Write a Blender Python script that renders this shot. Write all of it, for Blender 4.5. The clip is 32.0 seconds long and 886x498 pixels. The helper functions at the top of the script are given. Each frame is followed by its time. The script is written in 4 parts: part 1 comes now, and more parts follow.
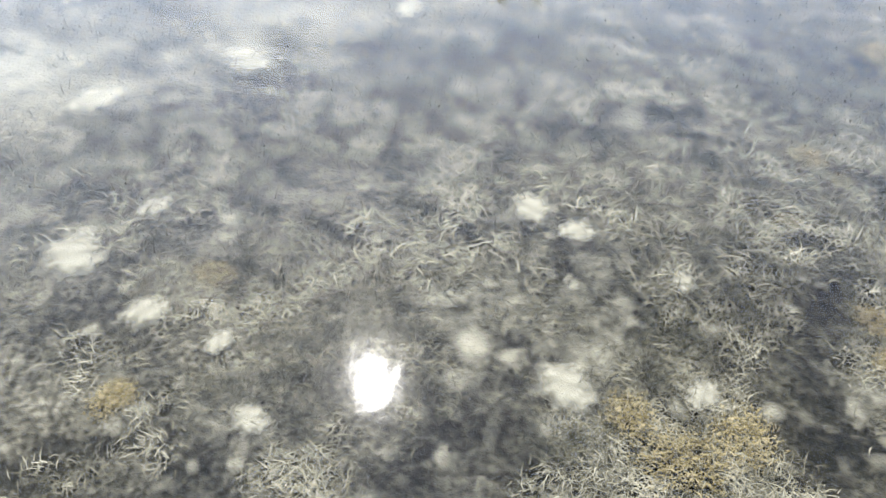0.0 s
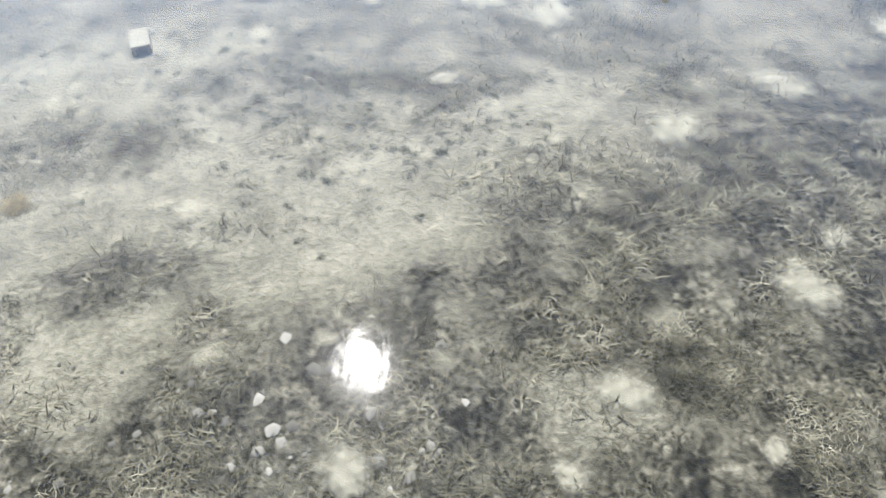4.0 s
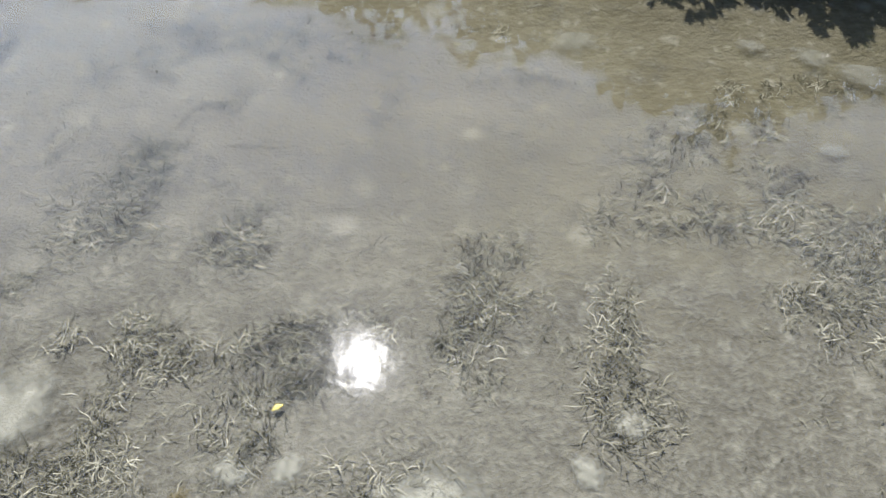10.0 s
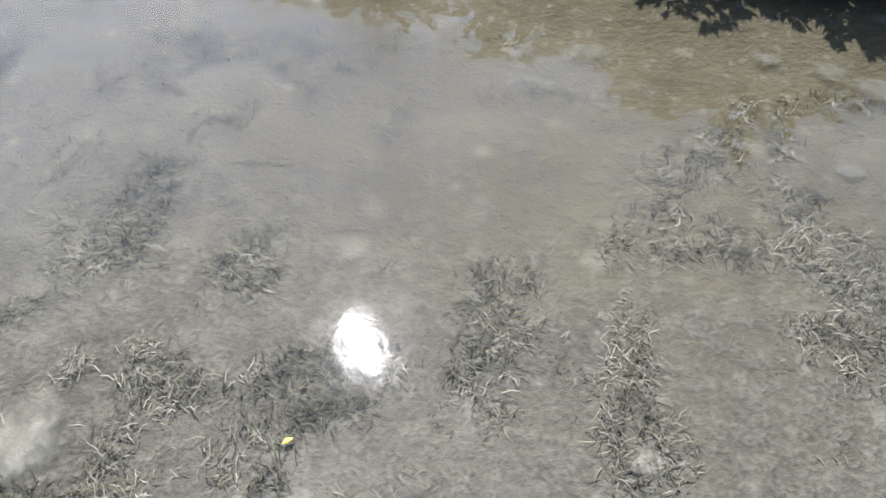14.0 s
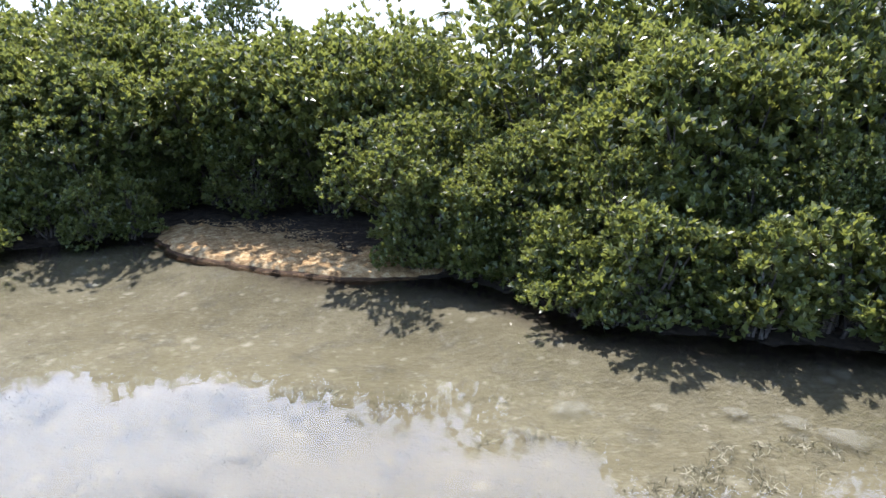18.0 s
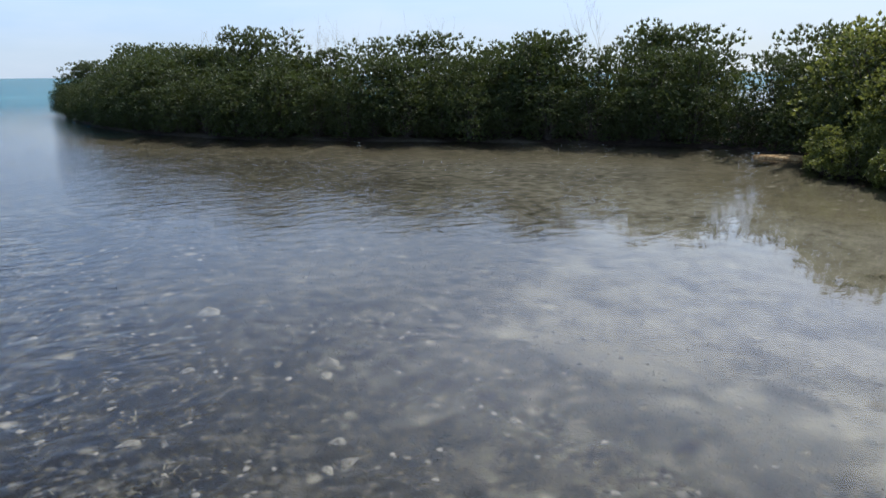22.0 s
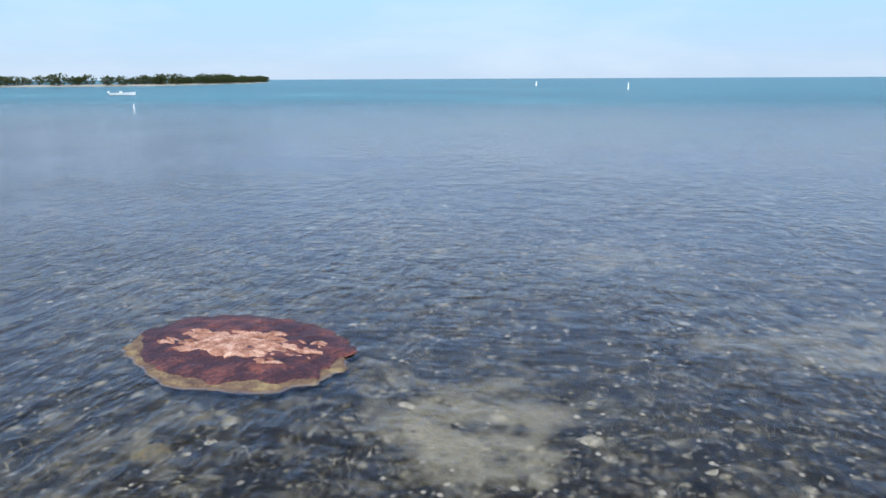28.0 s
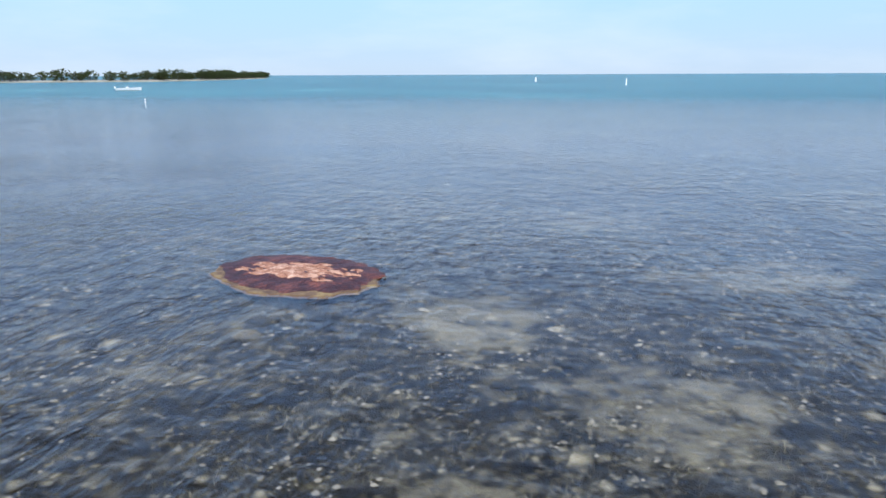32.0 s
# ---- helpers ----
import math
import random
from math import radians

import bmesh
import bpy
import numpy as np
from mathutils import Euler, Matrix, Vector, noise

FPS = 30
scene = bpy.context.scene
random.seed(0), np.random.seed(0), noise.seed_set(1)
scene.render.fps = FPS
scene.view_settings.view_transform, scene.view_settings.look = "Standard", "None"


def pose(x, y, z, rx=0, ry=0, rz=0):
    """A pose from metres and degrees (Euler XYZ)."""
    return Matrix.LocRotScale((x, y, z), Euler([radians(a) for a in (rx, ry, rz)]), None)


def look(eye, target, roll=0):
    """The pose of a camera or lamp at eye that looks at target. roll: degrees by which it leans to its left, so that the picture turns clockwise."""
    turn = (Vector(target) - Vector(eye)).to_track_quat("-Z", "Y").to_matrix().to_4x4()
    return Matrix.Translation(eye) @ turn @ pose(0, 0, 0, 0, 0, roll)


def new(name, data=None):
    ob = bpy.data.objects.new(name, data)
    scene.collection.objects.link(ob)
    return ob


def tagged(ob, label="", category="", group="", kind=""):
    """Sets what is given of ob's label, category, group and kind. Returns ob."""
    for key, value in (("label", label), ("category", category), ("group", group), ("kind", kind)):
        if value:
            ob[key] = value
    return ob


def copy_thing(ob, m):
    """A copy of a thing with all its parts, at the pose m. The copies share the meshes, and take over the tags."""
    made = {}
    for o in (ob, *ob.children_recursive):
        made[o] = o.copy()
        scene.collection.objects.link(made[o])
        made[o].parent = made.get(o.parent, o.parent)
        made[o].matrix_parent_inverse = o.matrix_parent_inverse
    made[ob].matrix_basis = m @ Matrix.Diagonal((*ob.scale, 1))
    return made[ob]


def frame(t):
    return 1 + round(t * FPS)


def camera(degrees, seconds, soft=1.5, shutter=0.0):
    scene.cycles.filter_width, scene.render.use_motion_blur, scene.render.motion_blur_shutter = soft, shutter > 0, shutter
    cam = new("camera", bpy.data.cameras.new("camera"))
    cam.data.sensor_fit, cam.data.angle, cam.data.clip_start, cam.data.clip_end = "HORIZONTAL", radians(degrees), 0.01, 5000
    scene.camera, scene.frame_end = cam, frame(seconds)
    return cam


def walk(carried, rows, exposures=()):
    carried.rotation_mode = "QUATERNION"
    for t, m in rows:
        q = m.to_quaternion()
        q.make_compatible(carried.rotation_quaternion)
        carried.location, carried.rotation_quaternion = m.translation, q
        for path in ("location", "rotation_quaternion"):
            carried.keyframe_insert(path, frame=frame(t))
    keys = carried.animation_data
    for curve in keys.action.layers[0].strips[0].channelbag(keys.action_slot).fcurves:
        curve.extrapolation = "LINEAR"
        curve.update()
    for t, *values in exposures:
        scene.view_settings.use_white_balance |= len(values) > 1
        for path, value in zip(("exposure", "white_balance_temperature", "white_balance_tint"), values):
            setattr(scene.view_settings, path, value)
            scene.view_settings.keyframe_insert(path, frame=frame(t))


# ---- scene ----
cam = camera(63.57, 32.0)
# seconds, place, then yaw to the left of +y, pitch and roll in degrees
PATH = [
    (0, 4.520, 0.926, 2.192, 4.85, -45.00, -0.07),
    (0.5, 4.491, 0.906, 2.196, 4.58, -44.94, 0.08),
    (1, 4.341, 0.900, 2.209, 4.36, -45.07, 0.16),
    (1.5, 3.842, 0.883, 2.217, 3.95, -45.05, 0.18),
    (2, 3.221, 0.844, 2.241, 4.16, -45.21, -0.16),
    (2.5, 2.425, 0.788, 2.286, 4.04, -45.73, -0.28),
    (3, 1.497, 0.733, 2.331, 3.90, -45.97, -0.44),
    (3.5, 0.948, 0.715, 2.374, 4.13, -46.15, -0.67),
    (5.5, 0.717, 0.729, 2.900, 3.45, -45.60, 0.27),
    (6, 0.754, 0.737, 2.915, 3.58, -45.37, 0.21),
    (6.5, 0.722, 0.762, 2.920, 3.53, -45.57, 0.13),
    (7, 0.690, 1.010, 2.924, 3.62, -45.76, 0.06),
    (7.5, 0.654, 1.574, 2.924, 3.70, -45.78, -0.04),
    (8, 0.572, 2.383, 2.944, 4.14, -46.16, -0.51),
    (8.5, 0.535, 3.384, 2.994, 4.89, -46.50, -0.85),
    (9, 0.462, 4.483, 2.983, 4.89, -46.68, -0.81),
    (9.5, 0.393, 5.476, 2.985, 4.58, -46.32, -0.76),
    (10, 0.339, 5.837, 2.935, 3.81, -46.72, -0.12),
    (10.5, 0.329, 5.981, 2.974, 3.45, -56.24, 0.22),
    (11, 0.335, 6.051, 2.991, 3.41, -58.15, 0.28),
    (11.5, 0.345, 6.001, 2.987, 2.96, -67.79, 0.72),
    (12, 0.336, 6.029, 3.003, 2.54, -75.73, 1.13),
    (12.5, 0.318, 6.015, 3.017, 2.41, -76.70, 1.25),
    (13, 0.282, 6.019, 3.032, 2.65, -72.86, 1.02),
    (13.5, 0.266, 6.017, 3.038, 3.50, -60.54, 0.50),
    (14, 0.276, 6.044, 3.043, 4.18, -47.73, -0.09),
    (14.5, 0.346, 5.999, 3.021, 4.96, -34.66, -0.63),
    (15, 0.362, 5.930, 3.003, 4.96, -24.84, -0.77),
    (15.5, 0.397, 5.880, 3.012, 5.03, -22.78, -0.79),
    (17.5, 0.328, 5.663, 2.760, 4.24, -14.01, 0.12),
    (18, 0.323, 5.211, 2.773, 4.02, -14.13, 0.05),
    (18.5, 0.303, 4.564, 2.797, 3.66, -14.22, -0.04),
    (19, 0.311, 3.770, 2.808, 3.31, -14.28, -0.14),
    (19.5, 0.291, 2.829, 2.802, 2.97, -14.16, -0.13),
    (20, 0.194, 1.808, 2.780, 4.52, -14.00, 0.01),
    (20.1, 0.218, 1.545, 2.777, 8.20, -13.99, 0.05),
    (20.3, 0.266, 1.018, 2.770, 18.40, -13.95, 0.15),
    (20.5, 0.314, 0.492, 2.763, 28.80, -13.92, 0.24),
    (20.8, 0.476, -0.245, 2.773, 41.80, -13.87, 0.02),
    (21, 0.584, -0.736, 2.779, 46.73, -13.85, -0.12),
    (21.5, 0.923, -1.903, 2.782, 48.09, -13.91, -0.43),
    (22, 1.267, -3.063, 2.757, 58.64, -13.73, -0.50),
    (22.5, 1.758, -4.194, 2.753, 64.01, -13.70, -0.49),
    (23, 2.465, -5.226, 2.784, 86.48, -13.58, -0.75),
    (23.5, 3.305, -6.165, 2.816, 88.09, -13.66, -0.72),
    (24, 3.947, -6.922, 2.833, 88.05, -13.76, -0.85),
    (24.5, 4.205, -7.232, 2.876, 101.31, -13.69, -0.75),
    (24.6, 4.256, -7.269, 2.874, 110.72, -13.43, -0.65),
    (24.7, 4.305, -7.306, 2.869, 120.69, -13.70, -0.42),
    (24.8, 4.348, -7.345, 2.866, 132.32, -13.79, -0.78),
    (24.9, 4.384, -7.389, 2.867, 139.44, -13.12, -1.08),
    (25, 4.454, -7.415, 2.865, 148.85, -13.26, -1.00),
    (25.1, 4.533, -7.450, 2.861, 157.81, -13.05, -0.77),
    (25.2, 4.621, -7.499, 2.853, 169.24, -12.91, -0.75),
    (25.3, 4.716, -7.573, 2.846, 177.25, -13.15, -0.73),
    (25.4, 4.771, -7.669, 2.839, 184.02, -13.19, -0.85),
    (25.5, 4.826, -7.803, 2.825, 188.51, -13.35, -1.22),
    (27.5, 5.033, -7.573, 2.767, 191.76, -13.36, -0.28),
    (28, 4.911, -6.891, 2.771, 191.77, -13.42, -0.28),
    (28.5, 4.731, -6.136, 2.757, 191.83, -13.50, -0.28),
    (29, 4.658, -5.714, 2.765, 191.77, -13.55, -0.28),
    (29.5, 4.653, -5.576, 2.762, 191.78, -13.59, -0.28),
    (30, 4.630, -5.488, 2.774, 191.76, -13.61, -0.28),
    (30.5, 4.582, -5.158, 2.757, 191.77, -13.63, -0.28),
    (31, 4.499, -4.589, 2.752, 191.78, -13.68, -0.28),
    (31.5, 4.482, -4.380, 2.741, 191.80, -13.68, -0.28),
    (32, 4.482, -4.328, 2.732, 191.77, -13.73, -0.24),
]
EXPOSURES = [(0, 1.2, 6500, 10), (3, 1.08, 6450, 10), (6, 0.82, 6500, 10), (7, 0.76, 6450, 10), (9, 0.56, 6200, 11), (10.5, 0.58, 6350, 12), (12, 0.82, 6500, 13), (14, 0.58, 6150, 15), (15.2, 0.95, 5950, 16), (17.5, 1.3, 6250, 16), (19.5, 1.15, 6350, 15),
    (21, 0.38, 6400, 10), (22, 0.04, 6550, 11), (25, 0.05, 6500, 10), (32, 0.15, 6500, 10)]
walk(cam, [(t, pose(x, y, z, 90 + pitch, 0, yaw) @ pose(0, 0, 0, 0, 0, roll)) for t, x, y, z, yaw, pitch, roll in PATH], EXPOSURES)

# ---- light and sky ----
SUN_AZ, SUN_EL = 15.2, 55.0      # degrees to the left of +y, and above the horizon
world = bpy.data.worlds.new("sky")
scene.world = world
world.use_nodes = True
wn, wl = world.node_tree.nodes, world.node_tree.links
wn.clear()
sky = wn.new("ShaderNodeTexSky")
sky.sky_type, sky.sun_disc = "NISHITA", False
sky.sun_elevation, sky.sun_rotation = radians(SUN_EL), radians(-SUN_AZ)
sky.air_density, sky.dust_density, sky.ozone_density = 1.0, 0.2, 2.5
tc = wn.new("ShaderNodeTexCoord")
mp = wn.new("ShaderNodeMapping")
mp.inputs["Scale"].default_value = (2.2, 2.2, 9.0)
cn = wn.new("ShaderNodeTexNoise")
cn.inputs["Scale"].default_value, cn.inputs["Detail"].default_value, cn.inputs["Roughness"].default_value = 1.6, 6.0, 0.55
cr = wn.new("ShaderNodeValToRGB")
cr.color_ramp.elements[0].position, cr.color_ramp.elements[1].position = 0.45, 0.78
cm = wn.new("ShaderNodeMath")
cm.operation, cm.inputs[1].default_value = "MULTIPLY", 0.30
# thin haze, whiter and brighter towards the sun, with faint broken cloud
way_node = wn.new("ShaderNodeVectorMath")
way_node.operation = "DOT_PRODUCT"
_sa, _se = radians(SUN_AZ), radians(SUN_EL)
way_node.inputs[1].default_value = (-math.sin(_sa) * math.cos(_se), math.cos(_sa) * math.cos(_se), math.sin(_se))
glow = wn.new("ShaderNodeMapRange")
glow.inputs[1].default_value, glow.inputs[2].default_value = -0.2, 1.0
haze = wn.new("ShaderNodeValToRGB")
haze.color_ramp.elements[0].color = (0.47, 0.70, 1.0, 1)
haze.color_ramp.elements[1].color = (1.0, 0.96, 0.87, 1)
mid_haze = haze.color_ramp.elements.new(0.55)
mid_haze.color = (0.62, 0.78, 0.98, 1)
lift = wn.new("ShaderNodeMapRange")
lift.inputs[1].default_value, lift.inputs[2].default_value = 0.62, 1.0
lift.inputs[3].default_value, lift.inputs[4].default_value = 9.5, 29.5
bright = wn.new("ShaderNodeVectorMath")
bright.operation = "SCALE"
up = wn.new("ShaderNodeSeparateXYZ")
tint = wn.new("ShaderNodeValToRGB")
tint.color_ramp.elements[0].position, tint.color_ramp.elements[0].color = 0.03, (0.98, 1.00, 1.05, 1)
tint.color_ramp.elements[1].position, tint.color_ramp.elements[1].color = 0.9, (0.20, 0.26, 0.42, 1)
for at_z, shade_c in ((0.10, (1.07, 1.17, 1.36, 1)), (0.17, (1.28, 1.48, 1.84, 1)), (0.33, (1.16, 1.33, 1.78, 1)), (0.45, (1.00, 1.18, 1.64, 1)), (0.62, (0.52, 0.65, 1.00, 1)), (0.75, (0.23, 0.29, 0.46, 1))):
    tint.color_ramp.elements.new(at_z).color = shade_c
tinted = wn.new("ShaderNodeVectorMath")
tinted.operation = "MULTIPLY"
wl.new(tc.outputs["Generated"], up.inputs[0])
wl.new(up.outputs[2], tint.inputs["Fac"])
hazy = wn.new("ShaderNodeMixRGB")
hazy.inputs[0].default_value = 0.72
cloud = wn.new("ShaderNodeMixRGB")
cloud.inputs[2].default_value = (9.0, 9.6, 10.4, 1)
wl.new(tc.outputs["Generated"], way_node.inputs[0])
wl.new(way_node.outputs["Value"], glow.inputs[0])
wl.new(way_node.outputs["Value"], lift.inputs[0])
wl.new(glow.outputs[0], haze.inputs["Fac"])
wl.new(haze.outputs[0], bright.inputs[0])
near_sun = wn.new("ShaderNodeMath")
near_sun.operation, near_sun.inputs[1].default_value = "POWER", 30.0
clear = wn.new("ShaderNodeMath")
clear.operation, clear.inputs[1].default_value = "MAXIMUM", 0.0
aureole = wn.new("ShaderNodeMath")
aureole.operation, aureole.inputs[1].default_value = "MULTIPLY_ADD", 30.0
wl.new(way_node.outputs["Value"], clear.inputs[0])
wl.new(clear.outputs[0], near_sun.inputs[0])
wl.new(near_sun.outputs[0], aureole.inputs[0])
wl.new(lift.outputs[0], aureole.inputs[2])
wl.new(aureole.outputs[0], bright.inputs["Scale"])
wl.new(sky.outputs[0], hazy.inputs[1])
wl.new(bright.outputs[0], tinted.inputs[0])
wl.new(tint.outputs[0], tinted.inputs[1])
wl.new(tinted.outputs[0], hazy.inputs[2])
bg = wn.new("ShaderNodeBackground")
bg.inputs["Strength"].default_value = 0.10
wo = wn.new("ShaderNodeOutputWorld")
wl.new(tc.outputs["Generated"], mp.inputs["Vector"])
wl.new(mp.outputs[0], cn.inputs["Vector"])
wl.new(cn.outputs["Fac"], cr.inputs["Fac"])
wl.new(cr.outputs["Color"], cm.inputs[0])
wl.new(cm.outputs[0], cloud.inputs[0])
wl.new(hazy.outputs[0], cloud.inputs[1])
wl.new(cloud.outputs[0], bg.inputs["Color"])
wl.new(bg.outputs[0], wo.inputs["Surface"])
sun_data = bpy.data.lights.new("sun", "SUN")
sun_data.energy, sun_data.angle, sun_data.color = 5.0, radians(0.9), (1.0, 0.97, 0.93)
sun = new("sun", sun_data)
_az, _el = radians(SUN_AZ), radians(SUN_EL)
sun_way = Vector((-math.sin(_az) * math.cos(_el), math.cos(_az) * math.cos(_el), math.sin(_el)))
sun.matrix_world = look(sun_way * 100, (0, 0, 0))


# ---- materials ----
def material(name):
    m = bpy.data.materials.new(name)
    m.use_nodes = True
    n, l = m.node_tree.nodes, m.node_tree.links
    n.clear()
    return m, n, l


def ramp(n, l, fac, stops):
    r = n.new("ShaderNodeValToRGB")
    e = r.color_ramp.elements
    while len(e) < len(stops):
        e.new(0.5)
    for s, (p, c) in zip(e, stops):
        s.position, s.color = p, (*c, 1) if len(c) == 3 else c
    l.new(fac, r.inputs["Fac"])
    return r.outputs["Color"]


def noise_tex(n, l, vec, scale, detail=4.0, rough=0.55, distort=0.0):
    t = n.new("ShaderNodeTexNoise")
    t.inputs["Scale"].default_value, t.inputs["Detail"].default_value = scale, detail
    t.inputs["Roughness"].default_value, t.inputs["Distortion"].default_value = rough, distort
    if vec is not None:
        l.new(vec, t.inputs["Vector"])
    return t.outputs["Fac"]


def math_node(n, l, op, a, b=None, clamp=False):
    t = n.new("ShaderNodeMath")
    t.operation, t.use_clamp = op, clamp
    for i, v in enumerate((a, b)):
        if v is None:
            continue
        if isinstance(v, (int, float)):
            t.inputs[i].default_value = v
        else:
            l.new(v, t.inputs[i])
    return t.outputs[0]


def mix_rgb(n, l, fac, a, b, mode="MIX"):
    t = n.new("ShaderNodeMixRGB")
    t.blend_type = mode
    for i, v in enumerate((fac, a, b)):
        if isinstance(v, (int, float)):
            t.inputs[i].default_value = v
        elif isinstance(v, tuple):
            t.inputs[i].default_value = (*v, 1)
        else:
            l.new(v, t.inputs[i])
    return t.outputs[0]


def bump(n, l, height, strength, distance, normal=None):
    b = n.new("ShaderNodeBump")
    b.inputs["Strength"].default_value, b.inputs["Distance"].default_value = strength, distance
    l.new(height, b.inputs["Height"])
    if normal is not None:
        l.new(normal, b.inputs["Normal"])
    return b.outputs["Normal"]


def finish(n, l, color, rough, normal=None, metal=0.0, spec=0.5):
    p = n.new("ShaderNodeBsdfPrincipled")
    if isinstance(color, tuple):
        p.inputs["Base Color"].default_value = (*color, 1)
    else:
        l.new(color, p.inputs["Base Color"])
    if isinstance(rough, (int, float)):
        p.inputs["Roughness"].default_value = rough
    else:
        l.new(rough, p.inputs["Roughness"])
    p.inputs["Metallic"].default_value = metal
    p.inputs["Specular IOR Level"].default_value = spec
    if normal is not None:
        l.new(normal, p.inputs["Normal"])
    o = n.new("ShaderNodeOutputMaterial")
    l.new(p.outputs[0], o.inputs["Surface"])
    return p


def obj_coords(n):
    return n.new("ShaderNodeTexCoord").outputs["Object"]


def mottled(name, dark, mid, light, scale, rough=0.8, relief=0.5, depth=0.02, spec=0.3, per_object=0.0):
    """A rough natural surface in three tones, with grain and relief at two scales."""
    m, n, l = material(name)
    v = obj_coords(n)
    a, b = noise_tex(n, l, v, scale, 5.0, 0.6), noise_tex(n, l, v, scale * 6.5, 4.0, 0.6)
    f = math_node(n, l, "ADD", math_node(n, l, "MULTIPLY", a, 0.65), math_node(n, l, "MULTIPLY", b, 0.35))
    c = ramp(n, l, f, [(0.34, dark), (0.5, mid), (0.64, light)])
    if per_object:
        r = n.new("ShaderNodeObjectInfo").outputs["Random"]
        k = math_node(n, l, "ADD", math_node(n, l, "MULTIPLY", r, per_object), 1.0 - per_object / 2)
        g = n.new("ShaderNodeCombineXYZ")
        for i in range(3):
            l.new(k, g.inputs[i])
        c = mix_rgb(n, l, 1.0, c, g.outputs[0], "MULTIPLY")
    finish(n, l, c, rough, bump(n, l, f, relief, depth), spec=spec)
    return m


def plain(name, color, rough=0.5, spread=0.12, metal=0.0, scale=3.0):
    m, n, l = material(name)
    f = noise_tex(n, l, obj_coords(n), scale, 5.0, 0.6)
    lo, hi = tuple(c * (1 - spread) for c in color), tuple(min(1, c * (1 + spread)) for c in color)
    finish(n, l, ramp(n, l, f, [(0.35, lo), (0.65, hi)]), rough, bump(n, l, f, 0.15, 0.01), metal)
    return m


def leafy(name, dark, light, back, gloss=0.35, through_amount=0.35):
    """Leaves: each one its own tone, shiny above, letting light through."""
    m, n, l = material(name)
    g = n.new("ShaderNodeNewGeometry")
    o = n.new("ShaderNodeObjectInfo")
    sprig = ramp(n, l, noise_tex(n, l, obj_coords(n), 2.4, 3.0, 0.6), [(0.36, (0, 0, 0)), (0.64, (1, 1, 1))])
    f = math_node(n, l, "ADD", math_node(n, l, "MULTIPLY", g.outputs["Random Per Island"], 0.45), math_node(n, l, "ADD", math_node(n, l, "MULTIPLY", o.outputs["Random"], 0.15), math_node(n, l, "MULTIPLY", sprig, 0.40)))
    c = ramp(n, l, f, [(0.0, dark), (0.55, tuple((a + b) / 2 for a, b in zip(dark, light))), (0.93, light), (1.0, (0.20, 0.19, 0.04))])
    p = n.new("ShaderNodeBsdfPrincipled")
    l.new(c, p.inputs["Base Color"])
    p.inputs["Roughness"].default_value = gloss
    t = n.new("ShaderNodeBsdfTranslucent")
    l.new(mix_rgb(n, l, 0.6, c, back), t.inputs["Color"])
    x = n.new("ShaderNodeMixShader")
    x.inputs[0].default_value = through_amount
    l.new(p.outputs[0], x.inputs[1])
    l.new(t.outputs[0], x.inputs[2])
    out = n.new("ShaderNodeOutputMaterial")
    l.new(x.outputs[0], out.inputs["Surface"])
    return m


MANGROVE_LEAF = leafy("mangrove_leaf", (0.022, 0.040, 0.009), (0.130, 0.146, 0.040), (0.40, 0.43, 0.08), 0.40, 0.36)
FEATHERY_LEAF = leafy("feathery_leaf", (0.012, 0.021, 0.006), (0.060, 0.082, 0.018), (0.14, 0.18, 0.03), 0.6, 0.3)
PALM_LEAF = leafy("palm_leaf", (0.05, 0.075, 0.02), (0.11, 0.14, 0.04), (0.2, 0.26, 0.05), 0.4)
BARK = mottled("bark", (0.03, 0.025, 0.018), (0.07, 0.057, 0.044), (0.13, 0.11, 0.09), 9.0, 0.9, 0.8, 0.02)
DEAD_WOOD = mottled("dead_wood", (0.16, 0.14, 0.12), (0.27, 0.25, 0.22), (0.40, 0.37, 0.33), 12.0, 0.85, 0.6)
PALE_ROCK = mottled("pale_rock", (0.11, 0.102, 0.08), (0.22, 0.207, 0.166), (0.38, 0.36, 0.30), 3.0, 0.9, 0.8, 0.02, 0.2, 0.5)
BROWN_WEED = mottled("brown_weed", (0.06, 0.046, 0.018), (0.19, 0.152, 0.070), (0.33, 0.275, 0.155), 4.0, 0.8, 0.6, 0.02, 0.3, 0.3)
def make_pebble_material():
    m, n, l = material("shell_bits")
    g = n.new("ShaderNodeNewGeometry")
    finish(n, l, ramp(n, l, g.outputs["Random Per Island"], [(0.0, (0.07, 0.066, 0.055)), (0.6, (0.14, 0.132, 0.112)), (1.0, (0.30, 0.285, 0.25))]), 0.9, spec=0.1)
    return m


PEBBLE = make_pebble_material()
TUFT = mottled("algae_tuft", (0.012, 0.014, 0.010), (0.032, 0.036, 0.024), (0.07, 0.07, 0.05), 9.0, 0.9, 0.5, 0.02, 0.1)
CONCRETE = mottled("concrete", (0.18, 0.166, 0.127), (0.26, 0.24, 0.185), (0.34, 0.316, 0.25), 14.0, 0.9, 0.4)
WRACK = mottled("wrack", (0.085, 0.040, 0.015), (0.30, 0.185, 0.075), (0.54, 0.40, 0.21), 7.0, 0.9, 1.0, 0.05, 0.2)
WET_WRACK = mottled("wet_wrack", (0.018, 0.010, 0.006), (0.05, 0.028, 0.013), (0.11, 0.062, 0.028), 9.0, 0.9, 0.8, 0.03, 0.15)
